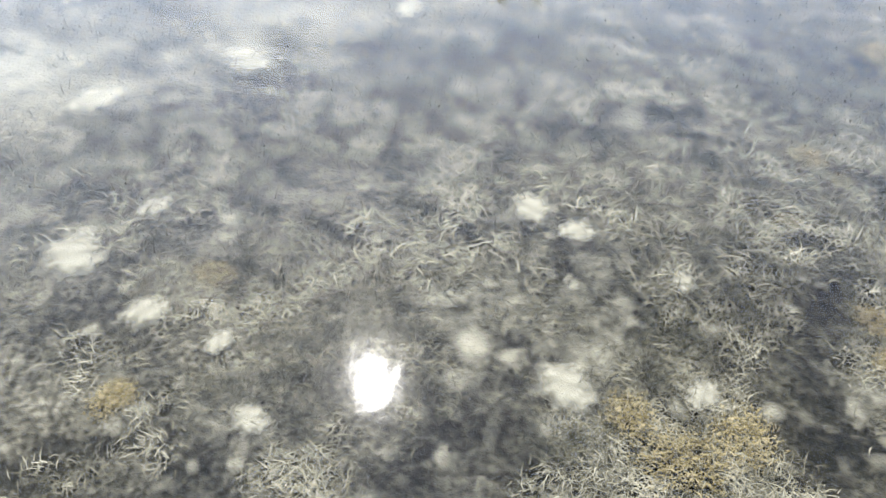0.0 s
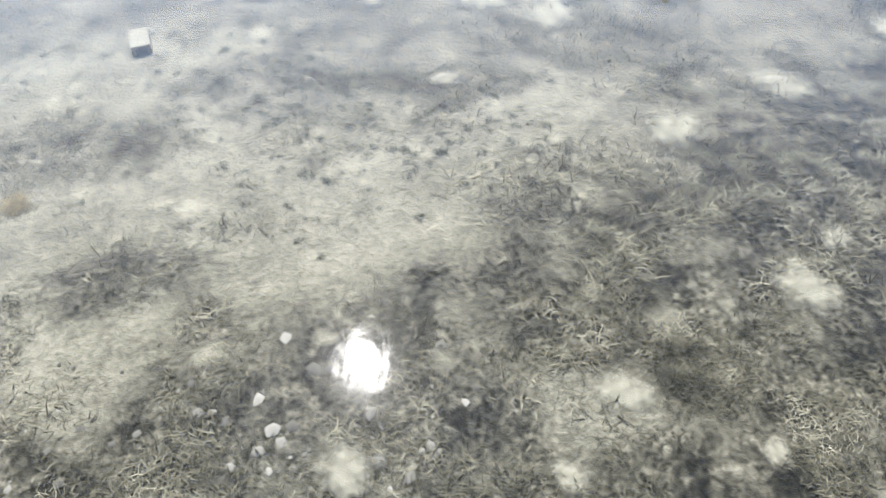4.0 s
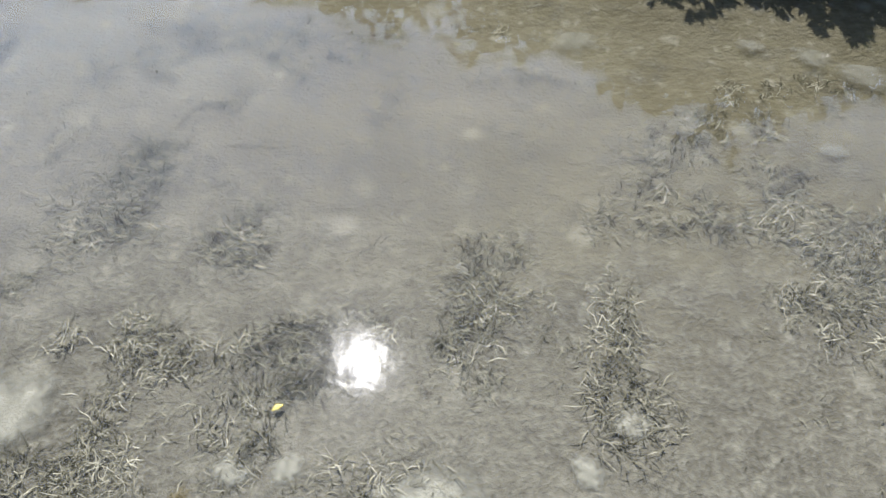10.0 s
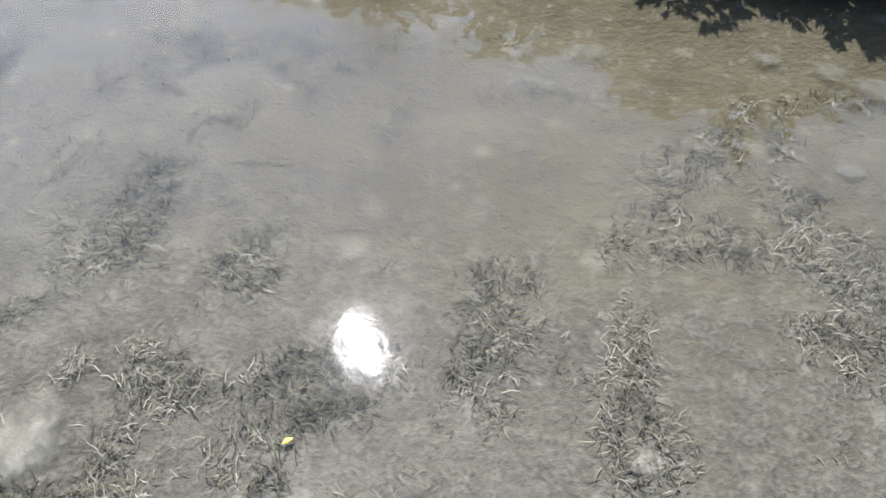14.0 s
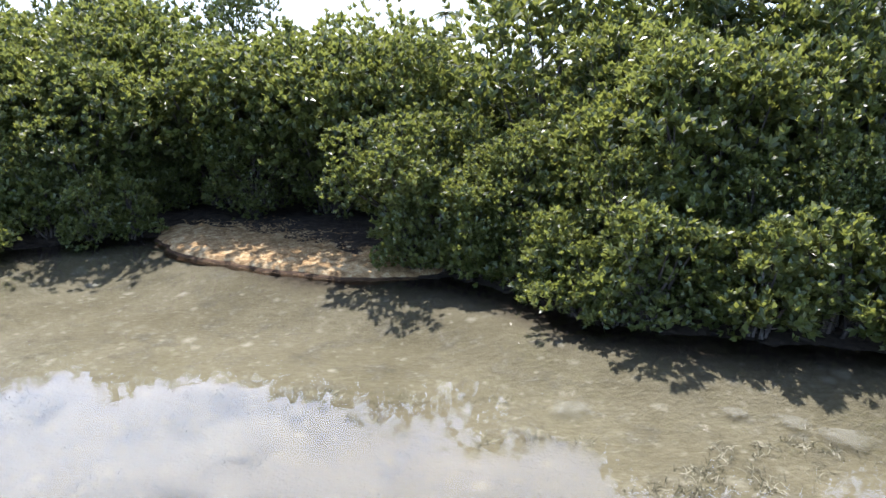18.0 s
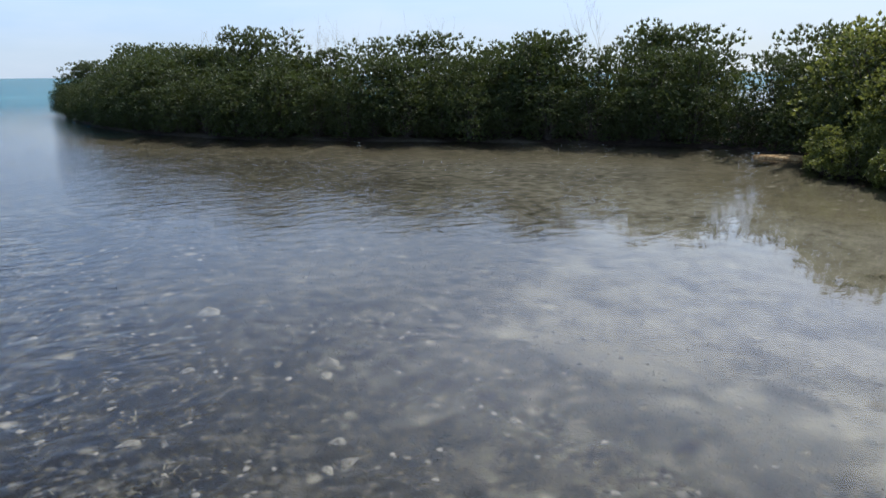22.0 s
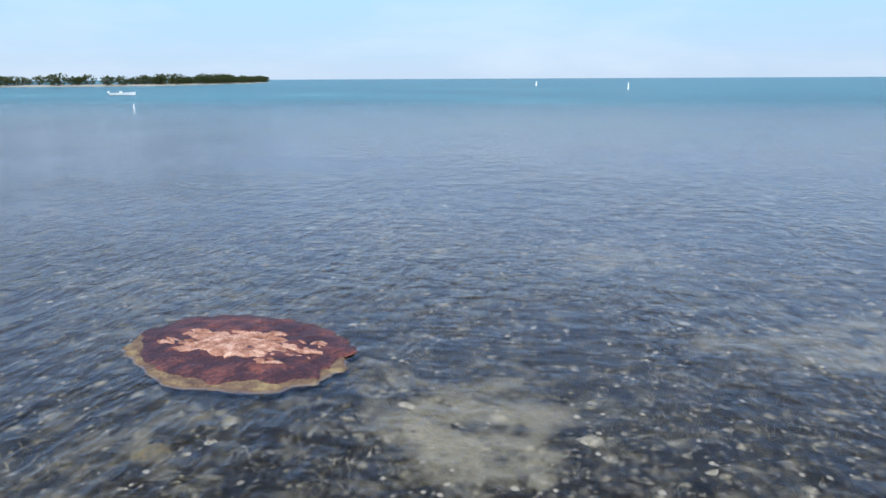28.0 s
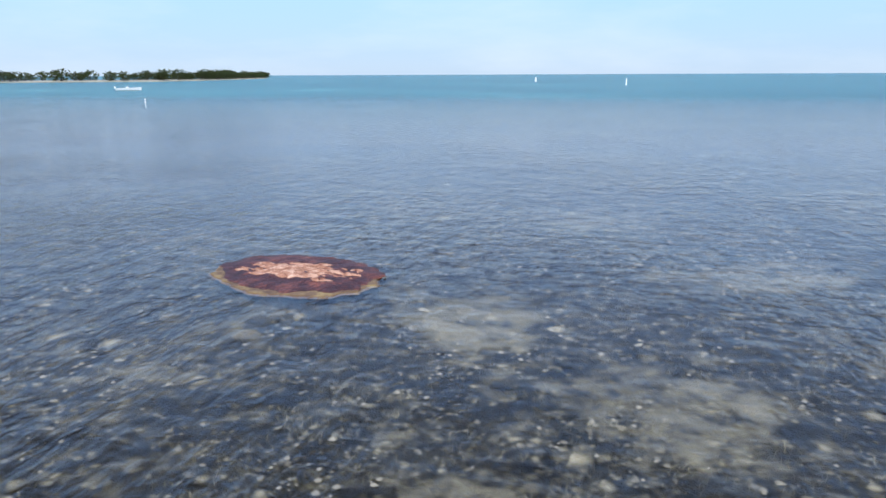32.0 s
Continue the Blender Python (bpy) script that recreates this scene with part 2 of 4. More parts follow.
MAT_DARK = mottled("mat_dark", (0.010, 0.004, 0.007), (0.042, 0.013, 0.016), (0.17, 0.055, 0.036), 4.0, 0.6, 1.0, 0.05, 0.4)
MAT_RIM = mottled("mat_rim", (0.050, 0.028, 0.026), (0.13, 0.085, 0.050), (0.24, 0.185, 0.085), 5.0, 0.75, 0.8, 0.03, 0.3)
MAT_DRY = mottled("mat_dry", (0.13, 0.045, 0.032), (0.34, 0.18, 0.125), (0.56, 0.38, 0.29), 9.0, 0.9, 1.0, 0.05, 0.2)
WHITE_PAINT = plain("white_paint", (0.62, 0.63, 0.64), 0.4, 0.05)
DARK_TRIM = plain("dark_trim", (0.03, 0.035, 0.05), 0.4)
BOAT_BLUE = plain("boat_blue", (0.05, 0.12, 0.25), 0.3)


def make_blade_material(name, k, patchy):
    """Narrow blades: dark where they are clean, pale where silt lies on them, in drifts."""
    m, n, l = material(name)
    g = n.new("ShaderNodeNewGeometry")
    v = obj_coords(n)
    drift = math_node(n, l, "ADD", math_node(n, l, "MULTIPLY", noise_tex(n, l, v, 5.5, 4.0, 0.6), 0.65), math_node(n, l, "MULTIPLY", noise_tex(n, l, v, 1.3, 3.0), 0.35))
    drift = ramp(n, l, drift, [(0.38, (0, 0, 0)), (0.60, (1, 1, 1))])
    f = math_node(n, l, "ADD", math_node(n, l, "MULTIPLY", g.outputs["Random Per Island"], 1.0 - patchy), math_node(n, l, "MULTIPLY", drift, patchy))
    c = ramp(n, l, f, [(p, tuple(k * c for c in t)) for p, t in ((0.08, (0.014, 0.014, 0.009)), (0.32, (0.056, 0.052, 0.034)), (0.62, (0.142, 0.130, 0.090)), (0.95, (0.36, 0.335, 0.25)))])
    finish(n, l, c, 0.85, spec=0.1)
    return m


BLADE = make_blade_material("seagrass_blade", 1.05, 0.6)
SILTED_BLADE = make_blade_material("silted_blade", 1.4, 0.4)


def make_ground_material():
    """Sea floor: lime sand and mud under a cover of grass litter, and dark soil on the land."""
    m, n, l = material("sea_floor")
    v = obj_coords(n)
    at = n.new("ShaderNodeVertexColor")
    at.layer_name = "cover"
    sp = n.new("ShaderNodeSeparateColor")
    l.new(at.outputs["Color"], sp.inputs[0])
    cover, land, mud = sp.outputs[0], sp.outputs[1], sp.outputs[2]
    big, mid, fine = noise_tex(n, l, v, 0.9, 3.0), noise_tex(n, l, v, 7.5, 5.0, 0.65, 0.3), noise_tex(n, l, v, 34.0, 3.0, 0.6)
    st = n.new("ShaderNodeMapping")
    st.inputs["Scale"].default_value, st.inputs["Rotation"].default_value = (3.0, 11.0, 1.0), (0, 0, 0.6)
    l.new(v, st.inputs["Vector"])
    streak = noise_tex(n, l, st.outputs[0], 3.0, 4.0, 0.6, 0.6)
    sand = ramp(n, l, math_node(n, l, "ADD", math_node(n, l, "MULTIPLY", big, 0.2), math_node(n, l, "ADD", math_node(n, l, "MULTIPLY", mid, 0.4), math_node(n, l, "MULTIPLY", fine, 0.4))), [(0.36, (0.098, 0.091, 0.068)), (0.5, (0.195, 0.183, 0.140)), (0.64, (0.31, 0.294, 0.230))])
    silt = ramp(n, l, math_node(n, l, "ADD", math_node(n, l, "MULTIPLY", mid, 0.5), math_node(n, l, "MULTIPLY", fine, 0.5)), [(0.32, (0.092, 0.083, 0.062)), (0.5, (0.155, 0.141, 0.106)), (0.68, (0.235, 0.217, 0.168))])
    patchy_l = noise_tex(n, l, v, 3.1, 3.0, 0.6)
    litter = ramp(n, l, math_node(n, l, "ADD", math_node(n, l, "MULTIPLY", patchy_l, 0.3), math_node(n, l, "ADD", math_node(n, l, "MULTIPLY", mid, 0.35), math_node(n, l, "MULTIPLY", fine, 0.35))), [(0.40, (0.008, 0.008, 0.006)), (0.48, (0.030, 0.028, 0.020)), (0.56, (0.105, 0.097, 0.073)), (0.65, (0.26, 0.242, 0.188))])
    floor_c = mix_rgb(n, l, mud, sand, silt)
    sy = n.new("ShaderNodeSeparateXYZ")
    l.new(v, sy.inputs[0])
    # the meadow litter is darker off the bay and eastward, less so far out
    meadow = math_node(n, l, "MAXIMUM", math_node(n, l, "MULTIPLY", math_node(n, l, "SUBTRACT", 1.0, sy.outputs[1]), 0.3, True), math_node(n, l, "MULTIPLY", math_node(n, l, "MULTIPLY", math_node(n, l, "SUBTRACT", sy.outputs[0], 2.4), 0.4, True), 0.8))
    meadow = math_node(n, l, "MULTIPLY", meadow, math_node(n, l, "SUBTRACT", 1.0, math_node(n, l, "MULTIPLY", math_node(n, l, "MULTIPLY", math_node(n, l, "SUBTRACT", -12.5, sy.outputs[1]), 0.12, True), 0.75)))
    litter = mix_rgb(n, l, meadow, litter, mix_rgb(n, l, 1.0, litter, (0.225, 0.225, 0.19), "MULTIPLY"))
    by_shore = at.outputs["Alpha"]
    ochre = ramp(n, l, math_node(n, l, "ADD", math_node(n, l, "MULTIPLY", streak, 0.5), math_node(n, l, "MULTIPLY", big, 0.5)), [(0.35, (0.095, 0.082, 0.048)), (0.6, (0.160, 0.141, 0.092))])
    floor_c = mix_rgb(n, l, by_shore, floor_c, ochre)
    patchy = noise_tex(n, l, v, 2.7, 4.0, 0.6)
    huge = noise_tex(n, l, v, 0.24, 4.0, 0.6)
    cover = math_node(n, l, "ADD", cover, math_node(n, l, "MULTIPLY", math_node(n, l, "SUBTRACT", 0.52, huge), 0.9))
    litter = mix_rgb(n, l, math_node(n, l, "MULTIPLY", mud, 0.8), litter, silt)
    k = math_node(n, l, "ADD", cover, math_node(n, l, "MULTIPLY", math_node(n, l, "SUBTRACT", math_node(n, l, "ADD", math_node(n, l, "MULTIPLY", mid, 0.45), math_node(n, l, "MULTIPLY", patchy, 0.55)), 0.5), 4.4))
    k = ramp(n, l, k, [(0.10, (0, 0, 0)), (0.92, (1, 1, 1))])
    c = mix_rgb(n, l, k, floor_c, litter)
    # loose pale bits of lime sand, of all sizes, soft at their edges
    warp = n.new("ShaderNodeTexNoise")
    warp.inputs["Scale"].default_value, warp.inputs["Detail"].default_value = 9.0, 3.0
    l.new(v, warp.inputs["Vector"])
    bent = mix_rgb(n, l, 0.11, v, warp.outputs["Color"], "ADD")
    flat = n.new("ShaderNodeMapping")
    flat.inputs["Scale"].default_value = (1.0, 1.0, 0.0)
    l.new(bent, flat.inputs["Vector"])
    outside = math_node(n, l, "ADD", math_node(n, l, "MULTIPLY", math_node(n, l, "MULTIPLY", math_node(n, l, "SUBTRACT", -3.0, sy.outputs[1]), 0.3, True), 0.35), 1.0)
    for size, share, reach, strength in ((2.6, 0.72, 0.36, 0.85), (5.5, 0.66, 0.42, 0.6), (11.0, 0.52, 0.5, 0.45)):
        vo = n.new("ShaderNodeTexVoronoi")
        vo.inputs["Scale"].default_value = size
        l.new(flat.outputs[0], vo.inputs["Vector"])
        cell = n.new("ShaderNodeSeparateColor")
        l.new(vo.outputs["Color"], cell.inputs[0])
        some = math_node(n, l, "GREATER_THAN", math_node(n, l, "ADD", cell.outputs[0], math_node(n, l, "MULTIPLY", math_node(n, l, "SUBTRACT", big, 0.5), 0.9)), share)
        wide = math_node(n, l, "MULTIPLY", math_node(n, l, "ADD", math_node(n, l, "MULTIPLY", cell.outputs[1], 0.7), 0.45), reach)
        spot = math_node(n, l, "SUBTRACT", 1.0, math_node(n, l, "DIVIDE", vo.outputs["Distance"], wide), True)
        spot = math_node(n, l, "MULTIPLY", ramp(n, l, spot, [(0.0, (0, 0, 0)), (0.9, (1, 1, 1))]), some)
        pale = math_node(n, l, "MULTIPLY", math_node(n, l, "ADD", math_node(n, l, "MULTIPLY", cell.outputs[2], 0.7), 0.3), strength)
        pale = math_node(n, l, "MULTIPLY", math_node(n, l, "MULTIPLY", pale, outside), math_node(n, l, "SUBTRACT", 1.0, math_node(n, l, "MULTIPLY", mud, 0.55)), True)
        c = mix_rgb(n, l, math_node(n, l, "MULTIPLY", spot, pale), c, mix_rgb(n, l, 0.6, sand, (0.47, 0.44, 0.34)))
    soil = ramp(n, l, mid, [(0.35, (0.018, 0.013, 0.009)), (0.65, (0.06, 0.045, 0.03))])
    c = mix_rgb(n, l, land, c, soil)
    h = math_node(n, l, "ADD", math_node(n, l, "MULTIPLY", mid, 0.7), math_node(n, l, "MULTIPLY", fine, 0.3))
    finish(n, l, c, 0.95, bump(n, l, h, 0.9, 0.05), spec=0.1)
    return m


GROUND = make_ground_material()


def make_water_material():
    """Clear shallow water: a mirror by its angle, otherwise see-through; far out, deep water's scattered light as
    diffuse blue-green.
    """
    m, n, l = material("sea_water")
    v = obj_coords(n)
    sx = n.new("ShaderNodeSeparateXYZ")
    l.new(v, sx.inputs[0])
    # the wind ruffles the open water more than the bay
    off = math_node(n, l, "MULTIPLY", math_node(n, l, "SUBTRACT", 0.2, sx.outputs[1]), 0.18, True)
    west = math_node(n, l, "MULTIPLY", math_node(n, l, "SUBTRACT", -6.0, sx.outputs[0]), 0.08, True)
    wind = math_node(n, l, "MAXIMUM", off, math_node(n, l, "MULTIPLY", west, 0.5))
    patch = ramp(n, l, noise_tex(n, l, v, 0.16, 3.0), [(0.38, (0.55, 0.55, 0.55)), (0.62, (1.15, 1.15, 1.15))])
    amp = math_node(n, l, "ADD", math_node(n, l, "MULTIPLY", math_node(n, l, "MULTIPLY", wind, patch), 0.9), 0.02)
    mp1 = n.new("ShaderNodeMapping")
    mp1.inputs["Scale"].default_value, mp1.inputs["Rotation"].default_value = (2.0, 0.75, 1.0), (0, 0, 0.12)
    l.new(v, mp1.inputs["Vector"])
    mp2 = n.new("ShaderNodeMapping")
    mp2.inputs["Scale"].default_value, mp2.inputs["Rotation"].default_value = (0.9, 2.0, 1.0), (0, 0, 0.4)
    l.new(v, mp2.inputs["Vector"])
    w5 = noise_tex(n, l, mp2.outputs[0], 1.7, 3.0, 0.5, 0.2)
    w4 = noise_tex(n, l, mp1.outputs[0], 7.0, 2.0, 0.5)
    w1, w2, w3 = noise_tex(n, l, mp1.outputs[0], 1.7, 3.0, 0.5, 0.3), noise_tex(n, l, v, 0.5, 2.0), noise_tex(n, l, v, 1.1, 2.0, 0.5)
    h = math_node(n, l, "ADD", math_node(n, l, "MULTIPLY", math_node(n, l, "MULTIPLY", math_node(n, l, "ADD", math_node(n, l, "ADD", w1, math_node(n, l, "MULTIPLY", w5, 0.5)), math_node(n, l, "MULTIPLY", w4, 0.24)), amp), 0.075), math_node(n, l, "ADD", math_node(n, l, "MULTIPLY", w2, 0.010), math_node(n, l, "MULTIPLY", w3, 0.006)))
    h = math_node(n, l, "ADD", h, math_node(n, l, "MULTIPLY", noise_tex(n, l, v, 6.5, 2.0, 0.5, 0.4), 0.0010))
    nor = bump(n, l, h, 1.0, 0.8)
    fr = n.new("ShaderNodeFresnel")
    fr.inputs["IOR"].default_value = 1.34
    l.new(nor, fr.inputs["Normal"])
    gl = n.new("ShaderNodeBsdfGlossy")
    l.new(nor, gl.inputs["Normal"])
    tr = n.new("ShaderNodeBsdfTransparent")
    tr.inputs["Color"].default_value = (0.945, 0.97, 0.96, 1)
    # depth by distance: the flat near the shore, then channel and deep sea, their scattered light painted as blue-green
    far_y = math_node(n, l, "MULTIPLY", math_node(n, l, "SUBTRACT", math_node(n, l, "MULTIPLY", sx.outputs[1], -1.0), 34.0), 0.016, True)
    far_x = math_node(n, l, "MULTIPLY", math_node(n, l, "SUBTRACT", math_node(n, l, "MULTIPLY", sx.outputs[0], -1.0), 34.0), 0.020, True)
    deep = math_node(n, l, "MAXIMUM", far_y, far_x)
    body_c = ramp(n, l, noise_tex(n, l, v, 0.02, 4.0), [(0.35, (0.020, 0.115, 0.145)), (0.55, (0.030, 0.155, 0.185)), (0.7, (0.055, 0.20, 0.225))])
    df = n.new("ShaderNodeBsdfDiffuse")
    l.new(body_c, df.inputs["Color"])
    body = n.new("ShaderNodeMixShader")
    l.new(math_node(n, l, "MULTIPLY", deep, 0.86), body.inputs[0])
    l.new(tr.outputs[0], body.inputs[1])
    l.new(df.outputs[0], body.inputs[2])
    open_sea = math_node(n, l, "MULTIPLY", math_node(n, l, "SUBTRACT", -9.0, sx.outputs[1]), 0.05, True)
    # two sizes of ripple too fine to see one by one: most of the surface is smooth, a share of it ruffled
    l.new(math_node(n, l, "ADD", math_node(n, l, "MULTIPLY", deep, 0.14), math_node(n, l, "ADD", math_node(n, l, "MULTIPLY", open_sea, 0.05), 0.022)), gl.inputs["Roughness"])
    soft = n.new("ShaderNodeBsdfGlossy")
    soft.inputs["Roughness"].default_value = 0.09
    l.new(nor, soft.inputs["Normal"])
    mirror = n.new("ShaderNodeMixShader")
    mirror.inputs[0].default_value = 0.10
    l.new(gl.outputs[0], mirror.inputs[1])
    l.new(soft.outputs[0], mirror.inputs[2])
    # a ruffled sea mirrors less at a low angle; the mirror share is cut with distance
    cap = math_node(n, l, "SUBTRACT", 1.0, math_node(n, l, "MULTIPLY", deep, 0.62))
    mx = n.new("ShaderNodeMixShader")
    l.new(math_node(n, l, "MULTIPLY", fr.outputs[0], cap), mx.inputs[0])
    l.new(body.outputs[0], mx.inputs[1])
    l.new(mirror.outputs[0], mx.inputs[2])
    o = n.new("ShaderNodeOutputMaterial")
    l.new(mx.outputs[0], o.inputs["Surface"])
    return m


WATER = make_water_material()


# ---- mesh helpers ----
def mesh_object(name, verts, faces, mat, parent=None, label="", smooth=True):
    me = bpy.data.meshes.new(name)
    verts = np.asarray(verts, dtype=np.float32)
    if isinstance(faces, np.ndarray):
        k = faces.shape[1]
        me.vertices.add(len(verts))
        me.vertices.foreach_set("co", verts.ravel())
        me.loops.add(faces.size)
        me.loops.foreach_set("vertex_index", faces.astype(np.int32).ravel())
        me.polygons.add(len(faces))
        me.polygons.foreach_set("loop_start", np.arange(0, faces.size, k, dtype=np.int32))
        me.polygons.foreach_set("loop_total", np.full(len(faces), k, dtype=np.int32))
        me.update(calc_edges=True)
    else:
        me.from_pydata(verts.tolist(), [], faces)
    if smooth:
        me.shade_smooth()
    me.materials.append(mat)
    ob = new(name, me)
    if parent is not None:
        ob.parent = parent
    if label:
        tagged(ob, label)
    return ob


def part(name, bm, mat, parent=None, label="", smooth=False):
    me = bpy.data.meshes.new(name)
    bm.to_mesh(me)
    bm.free()
    if smooth:
        me.shade_smooth()
    me.materials.append(mat)
    ob = new(name, me)
    if parent is not None:
        ob.parent = parent
    if label:
        tagged(ob, label)
    return ob


def thing(name, label, category, group="", kind="", at=None):
    ob = new(name)
    if at is not None:
        ob.matrix_basis = at
    return tagged(ob, label, category, group, kind)


def box_bm(sx, sy, sz, at=(0, 0, 0), bevel=0.0):
    bm = bmesh.new()
    bmesh.ops.create_cube(bm, size=1.0, matrix=Matrix.Translation(at) @ Matrix.Diagonal((sx, sy, sz, 1)))
    if bevel:
        bmesh.ops.bevel(bm, geom=bm.edges[:], offset=bevel, segments=2, affect="EDGES")
    return bm


def tube(points, radii, sides=6):
    """Vertices and quads of a bent, tapered tube."""
    pts = [Vector(p) for p in points]
    vs, fs = [], []
    for i, p in enumerate(pts):
        d = (pts[min(i + 1, len(pts) - 1)] - pts[max(i - 1, 0)]).normalized()
        a = d.orthogonal().normalized()
        b = d.cross(a)
        for s in range(sides):
            w = 2 * math.pi * s / sides
            vs.append(p + (a * math.cos(w) + b * math.sin(w)) * radii[i])
        if i:
            o = (i - 1) * sides
            fs += [(o + s, o + (s + 1) % sides, o + sides + (s + 1) % sides, o + sides + s) for s in range(sides)]
    return vs, fs


def join_tubes(tubes):
    vs, fs = [], []
    for v, f in tubes:
        o = len(vs)
        vs += [tuple(p) for p in v]
        fs += [tuple(i + o for i in q) for q in f]
    return vs, fs


# ---- the lie of the land ----
def lattice(ix, iy, seed):
    h = (ix.astype(np.int64) * 374761393 + iy.astype(np.int64) * 668265263 + seed * 982451653) & 0xFFFFFFFF
    h = ((h ^ (h >> 13)) * 1274126177) & 0xFFFFFFFF
    return ((h ^ (h >> 16)) & 0xFFFF) / 65535.0


def vnoise(x, y, seed=0):
    ix, iy = np.floor(x), np.floor(y)
    fx, fy = x - ix, y - iy
    fx, fy = fx * fx * (3 - 2 * fx), fy * fy * (3 - 2 * fy)
    a, b = lattice(ix, iy, seed), lattice(ix + 1, iy, seed)
    c, d = lattice(ix, iy + 1, seed), lattice(ix + 1, iy + 1, seed)
    return (a * (1 - fx) + b * fx) * (1 - fy) + (c * (1 - fx) + d * fx) * fy


def fbm(x, y, seed=0, octaves=4):
    s, k, t = 0.0, 1.0, 0.0
    for o in range(octaves):
        s, t = s + k * vnoise(x * 2**o, y * 2**o, seed + o), t + k
        k *= 0.5
    return s / t


# waterline of the mangrove shore, from east to west, then the back of the land
SHORE = [(60, 7), (30, 10.2), (12, 11.2), (5.2, 11.75), (3.6, 12.05), (2.2, 12.2), (1.15, 12.6), (0.5, 13.5), (-0.4, 14.15), (-2.2, 14.35), (-3.5, 15.2), (-5.3, 16.25),
         (-6.3, 15.8), (-7.5, 14.8), (-10.2, 15.6), (-11.4, 17.2), (-13, 19.2), (-16.2, 19.2), (-21.1, 16.1), (-26.0, 10.4), (-30.6, 5.7), (-39.3, 1.6), (-61, 0.3)]
BACK = [(-64, 2.5), (-60, 9), (-42, 26), (-30, 60), (60, 60)]


def land_distance(x, y):
    """Metres inside the land; negative out on the water."""
    poly = SHORE + BACK
    best, inside = np.full(x.shape, 1e9), np.zeros(x.shape, bool)
    for (ax, ay), (bx, by) in zip(poly, poly[1:] + poly[:1]):
        dx, dy = bx - ax, by - ay
        t = np.clip(((x - ax) * dx + (y - ay) * dy) / (dx * dx + dy * dy), 0, 1)
        best = np.minimum(best, np.hypot(x - ax - t * dx, y - ay - t * dy))
        cross = (ay > y) != (by > y)
        inside ^= cross & (x < ax + (y - ay) / (dy if dy else 1e-9) * dx)
    return np.where(inside, best, -best)


def smooth(e0, e1, v):
    t = np.clip((v - e0) / (e1 - e0), 0, 1)
    return t * t * (3 - 2 * t)


def ellipse(x, y, cx, cy, rx, ry, turn=0):
    """1 in the middle of a patch, falling to 0 past its uneven edge."""
    c, s = math.cos(radians(turn)), math.sin(radians(turn))
    u, v = ((x - cx) * c + (y - cy) * s) / rx, (-(x - cx) * s + (y - cy) * c) / ry
    return smooth(1.25, 0.55, np.hypot(u, v) + (fbm(x * 2.1 + y * 0.9, y * 2.1 - x * 0.9, 31, 5) - 0.5) * 1.1)


# bare sandy patches in the grass: x, y, half length, half width, turn, how bare
BARE_BAY = [(0.82, 4.31, 1.15, 0.36, 37, 0.85), (-2.08, 4.9, 1.25, 0.5, 24, 0.8), (-1.29, 3.57, 0.9, 0.4, 35, 0.55), (-0.85, 2.5, 0.75, 0.3, 20, 0.7), (1.35, 2.49, 0.3, 0.22, 0, 0.7), (0.15, 3.47, 0.8, 0.35, 30, 0.4)]
BARE_FLAT = [(-2.5, -8.7, 1.5, 2.1, -20, 0.42), (-5.8, -13.4, 1.3, 0.9, 30, 0.6), (2.2, -15.4, 1.6, 0.8, 15, 0.6), (5.7, -12.7, 0.75, 1.25, 0, 0.65),
             (3.4, -10.7, 1.15, 0.95, 20, 0.6), (8.3, -19.9, 1.6, 1.1, 0, 0.35), (4.3, -19.6, 1.8, 1.1, 0, 0.35), (0.9, -16.2, 1.0, 0.7, 0, 0.4)]


GRASS_BEDS = [(-1.68, 7.36, 0.9, 1.5, 0, 0.55), (1.99, 7.57, 0.55, 1.0, 10, 0.4), (-0.38, 8.19, 1.4, 0.35, 10, 0.45), (1.13, 8.47, 0.9, 0.5, -10, 0.4), (-1.31, 9.47, 1.0, 0.4, 0, 0.4), (2.37, 8.64, 0.7, 0.5, 0, 0.3)]


def grass_cover(x, y):
    # bare sand lies shoreward of an uneven edge, dark grass seaward of it
    edge = np.where(x < -1.4, 1.75 + np.minimum(1.1 * np.maximum(0, -5.5 - x), 4.6), 1.9 + 0.66 * (x + 1.4)) + 0.9 * (fbm(x * 1.1, y * 1.1, 41, 4) - 0.5)
    wide = 1 + 6 * smooth(-6, -12, x)
    sandy = smooth(-0.3, 0.5, (y - edge) / wide) * (1 - 0.45 * smooth(-6, -14, x))
    c = 0.92 - 0.64 * sandy
    c = c + 0.30 * sandy * smooth(0.47, 0.60, fbm(x * 1.4 + 3, y * 2.2, 43, 4)) * smooth(6.5, 5.0, y)
    c = c - 0.12 * smooth(8.5, 10.5, y) + 0.14 * smooth(-2, -6, y)
    for cx, cy, rx, ry, turn, k in GRASS_BEDS:
        c = c + k * ellipse(x, y, cx, cy, rx, ry, turn)
    c = c + (fbm(x * 0.55, y * 0.55, 3) - 0.5) * (0.4 + 0.5 * smooth(0, -6, y))
    for cx, cy, rx, ry, turn, k in BARE_BAY + BARE_FLAT:
        c = c - k * ellipse(x, y, cx, cy, rx, ry, turn)
    return np.clip(c, 0.0, 1.0)


def axis(lo, hi, step, reach):
    inner = np.arange(lo, hi + step / 2, step)
    grow, g = [], step
    while sum(grow) < reach:
        g *= 1.28
        grow.append(g)
    outer = np.cumsum(grow)
    return np.concatenate([lo - outer[::-1], inner, hi + outer])


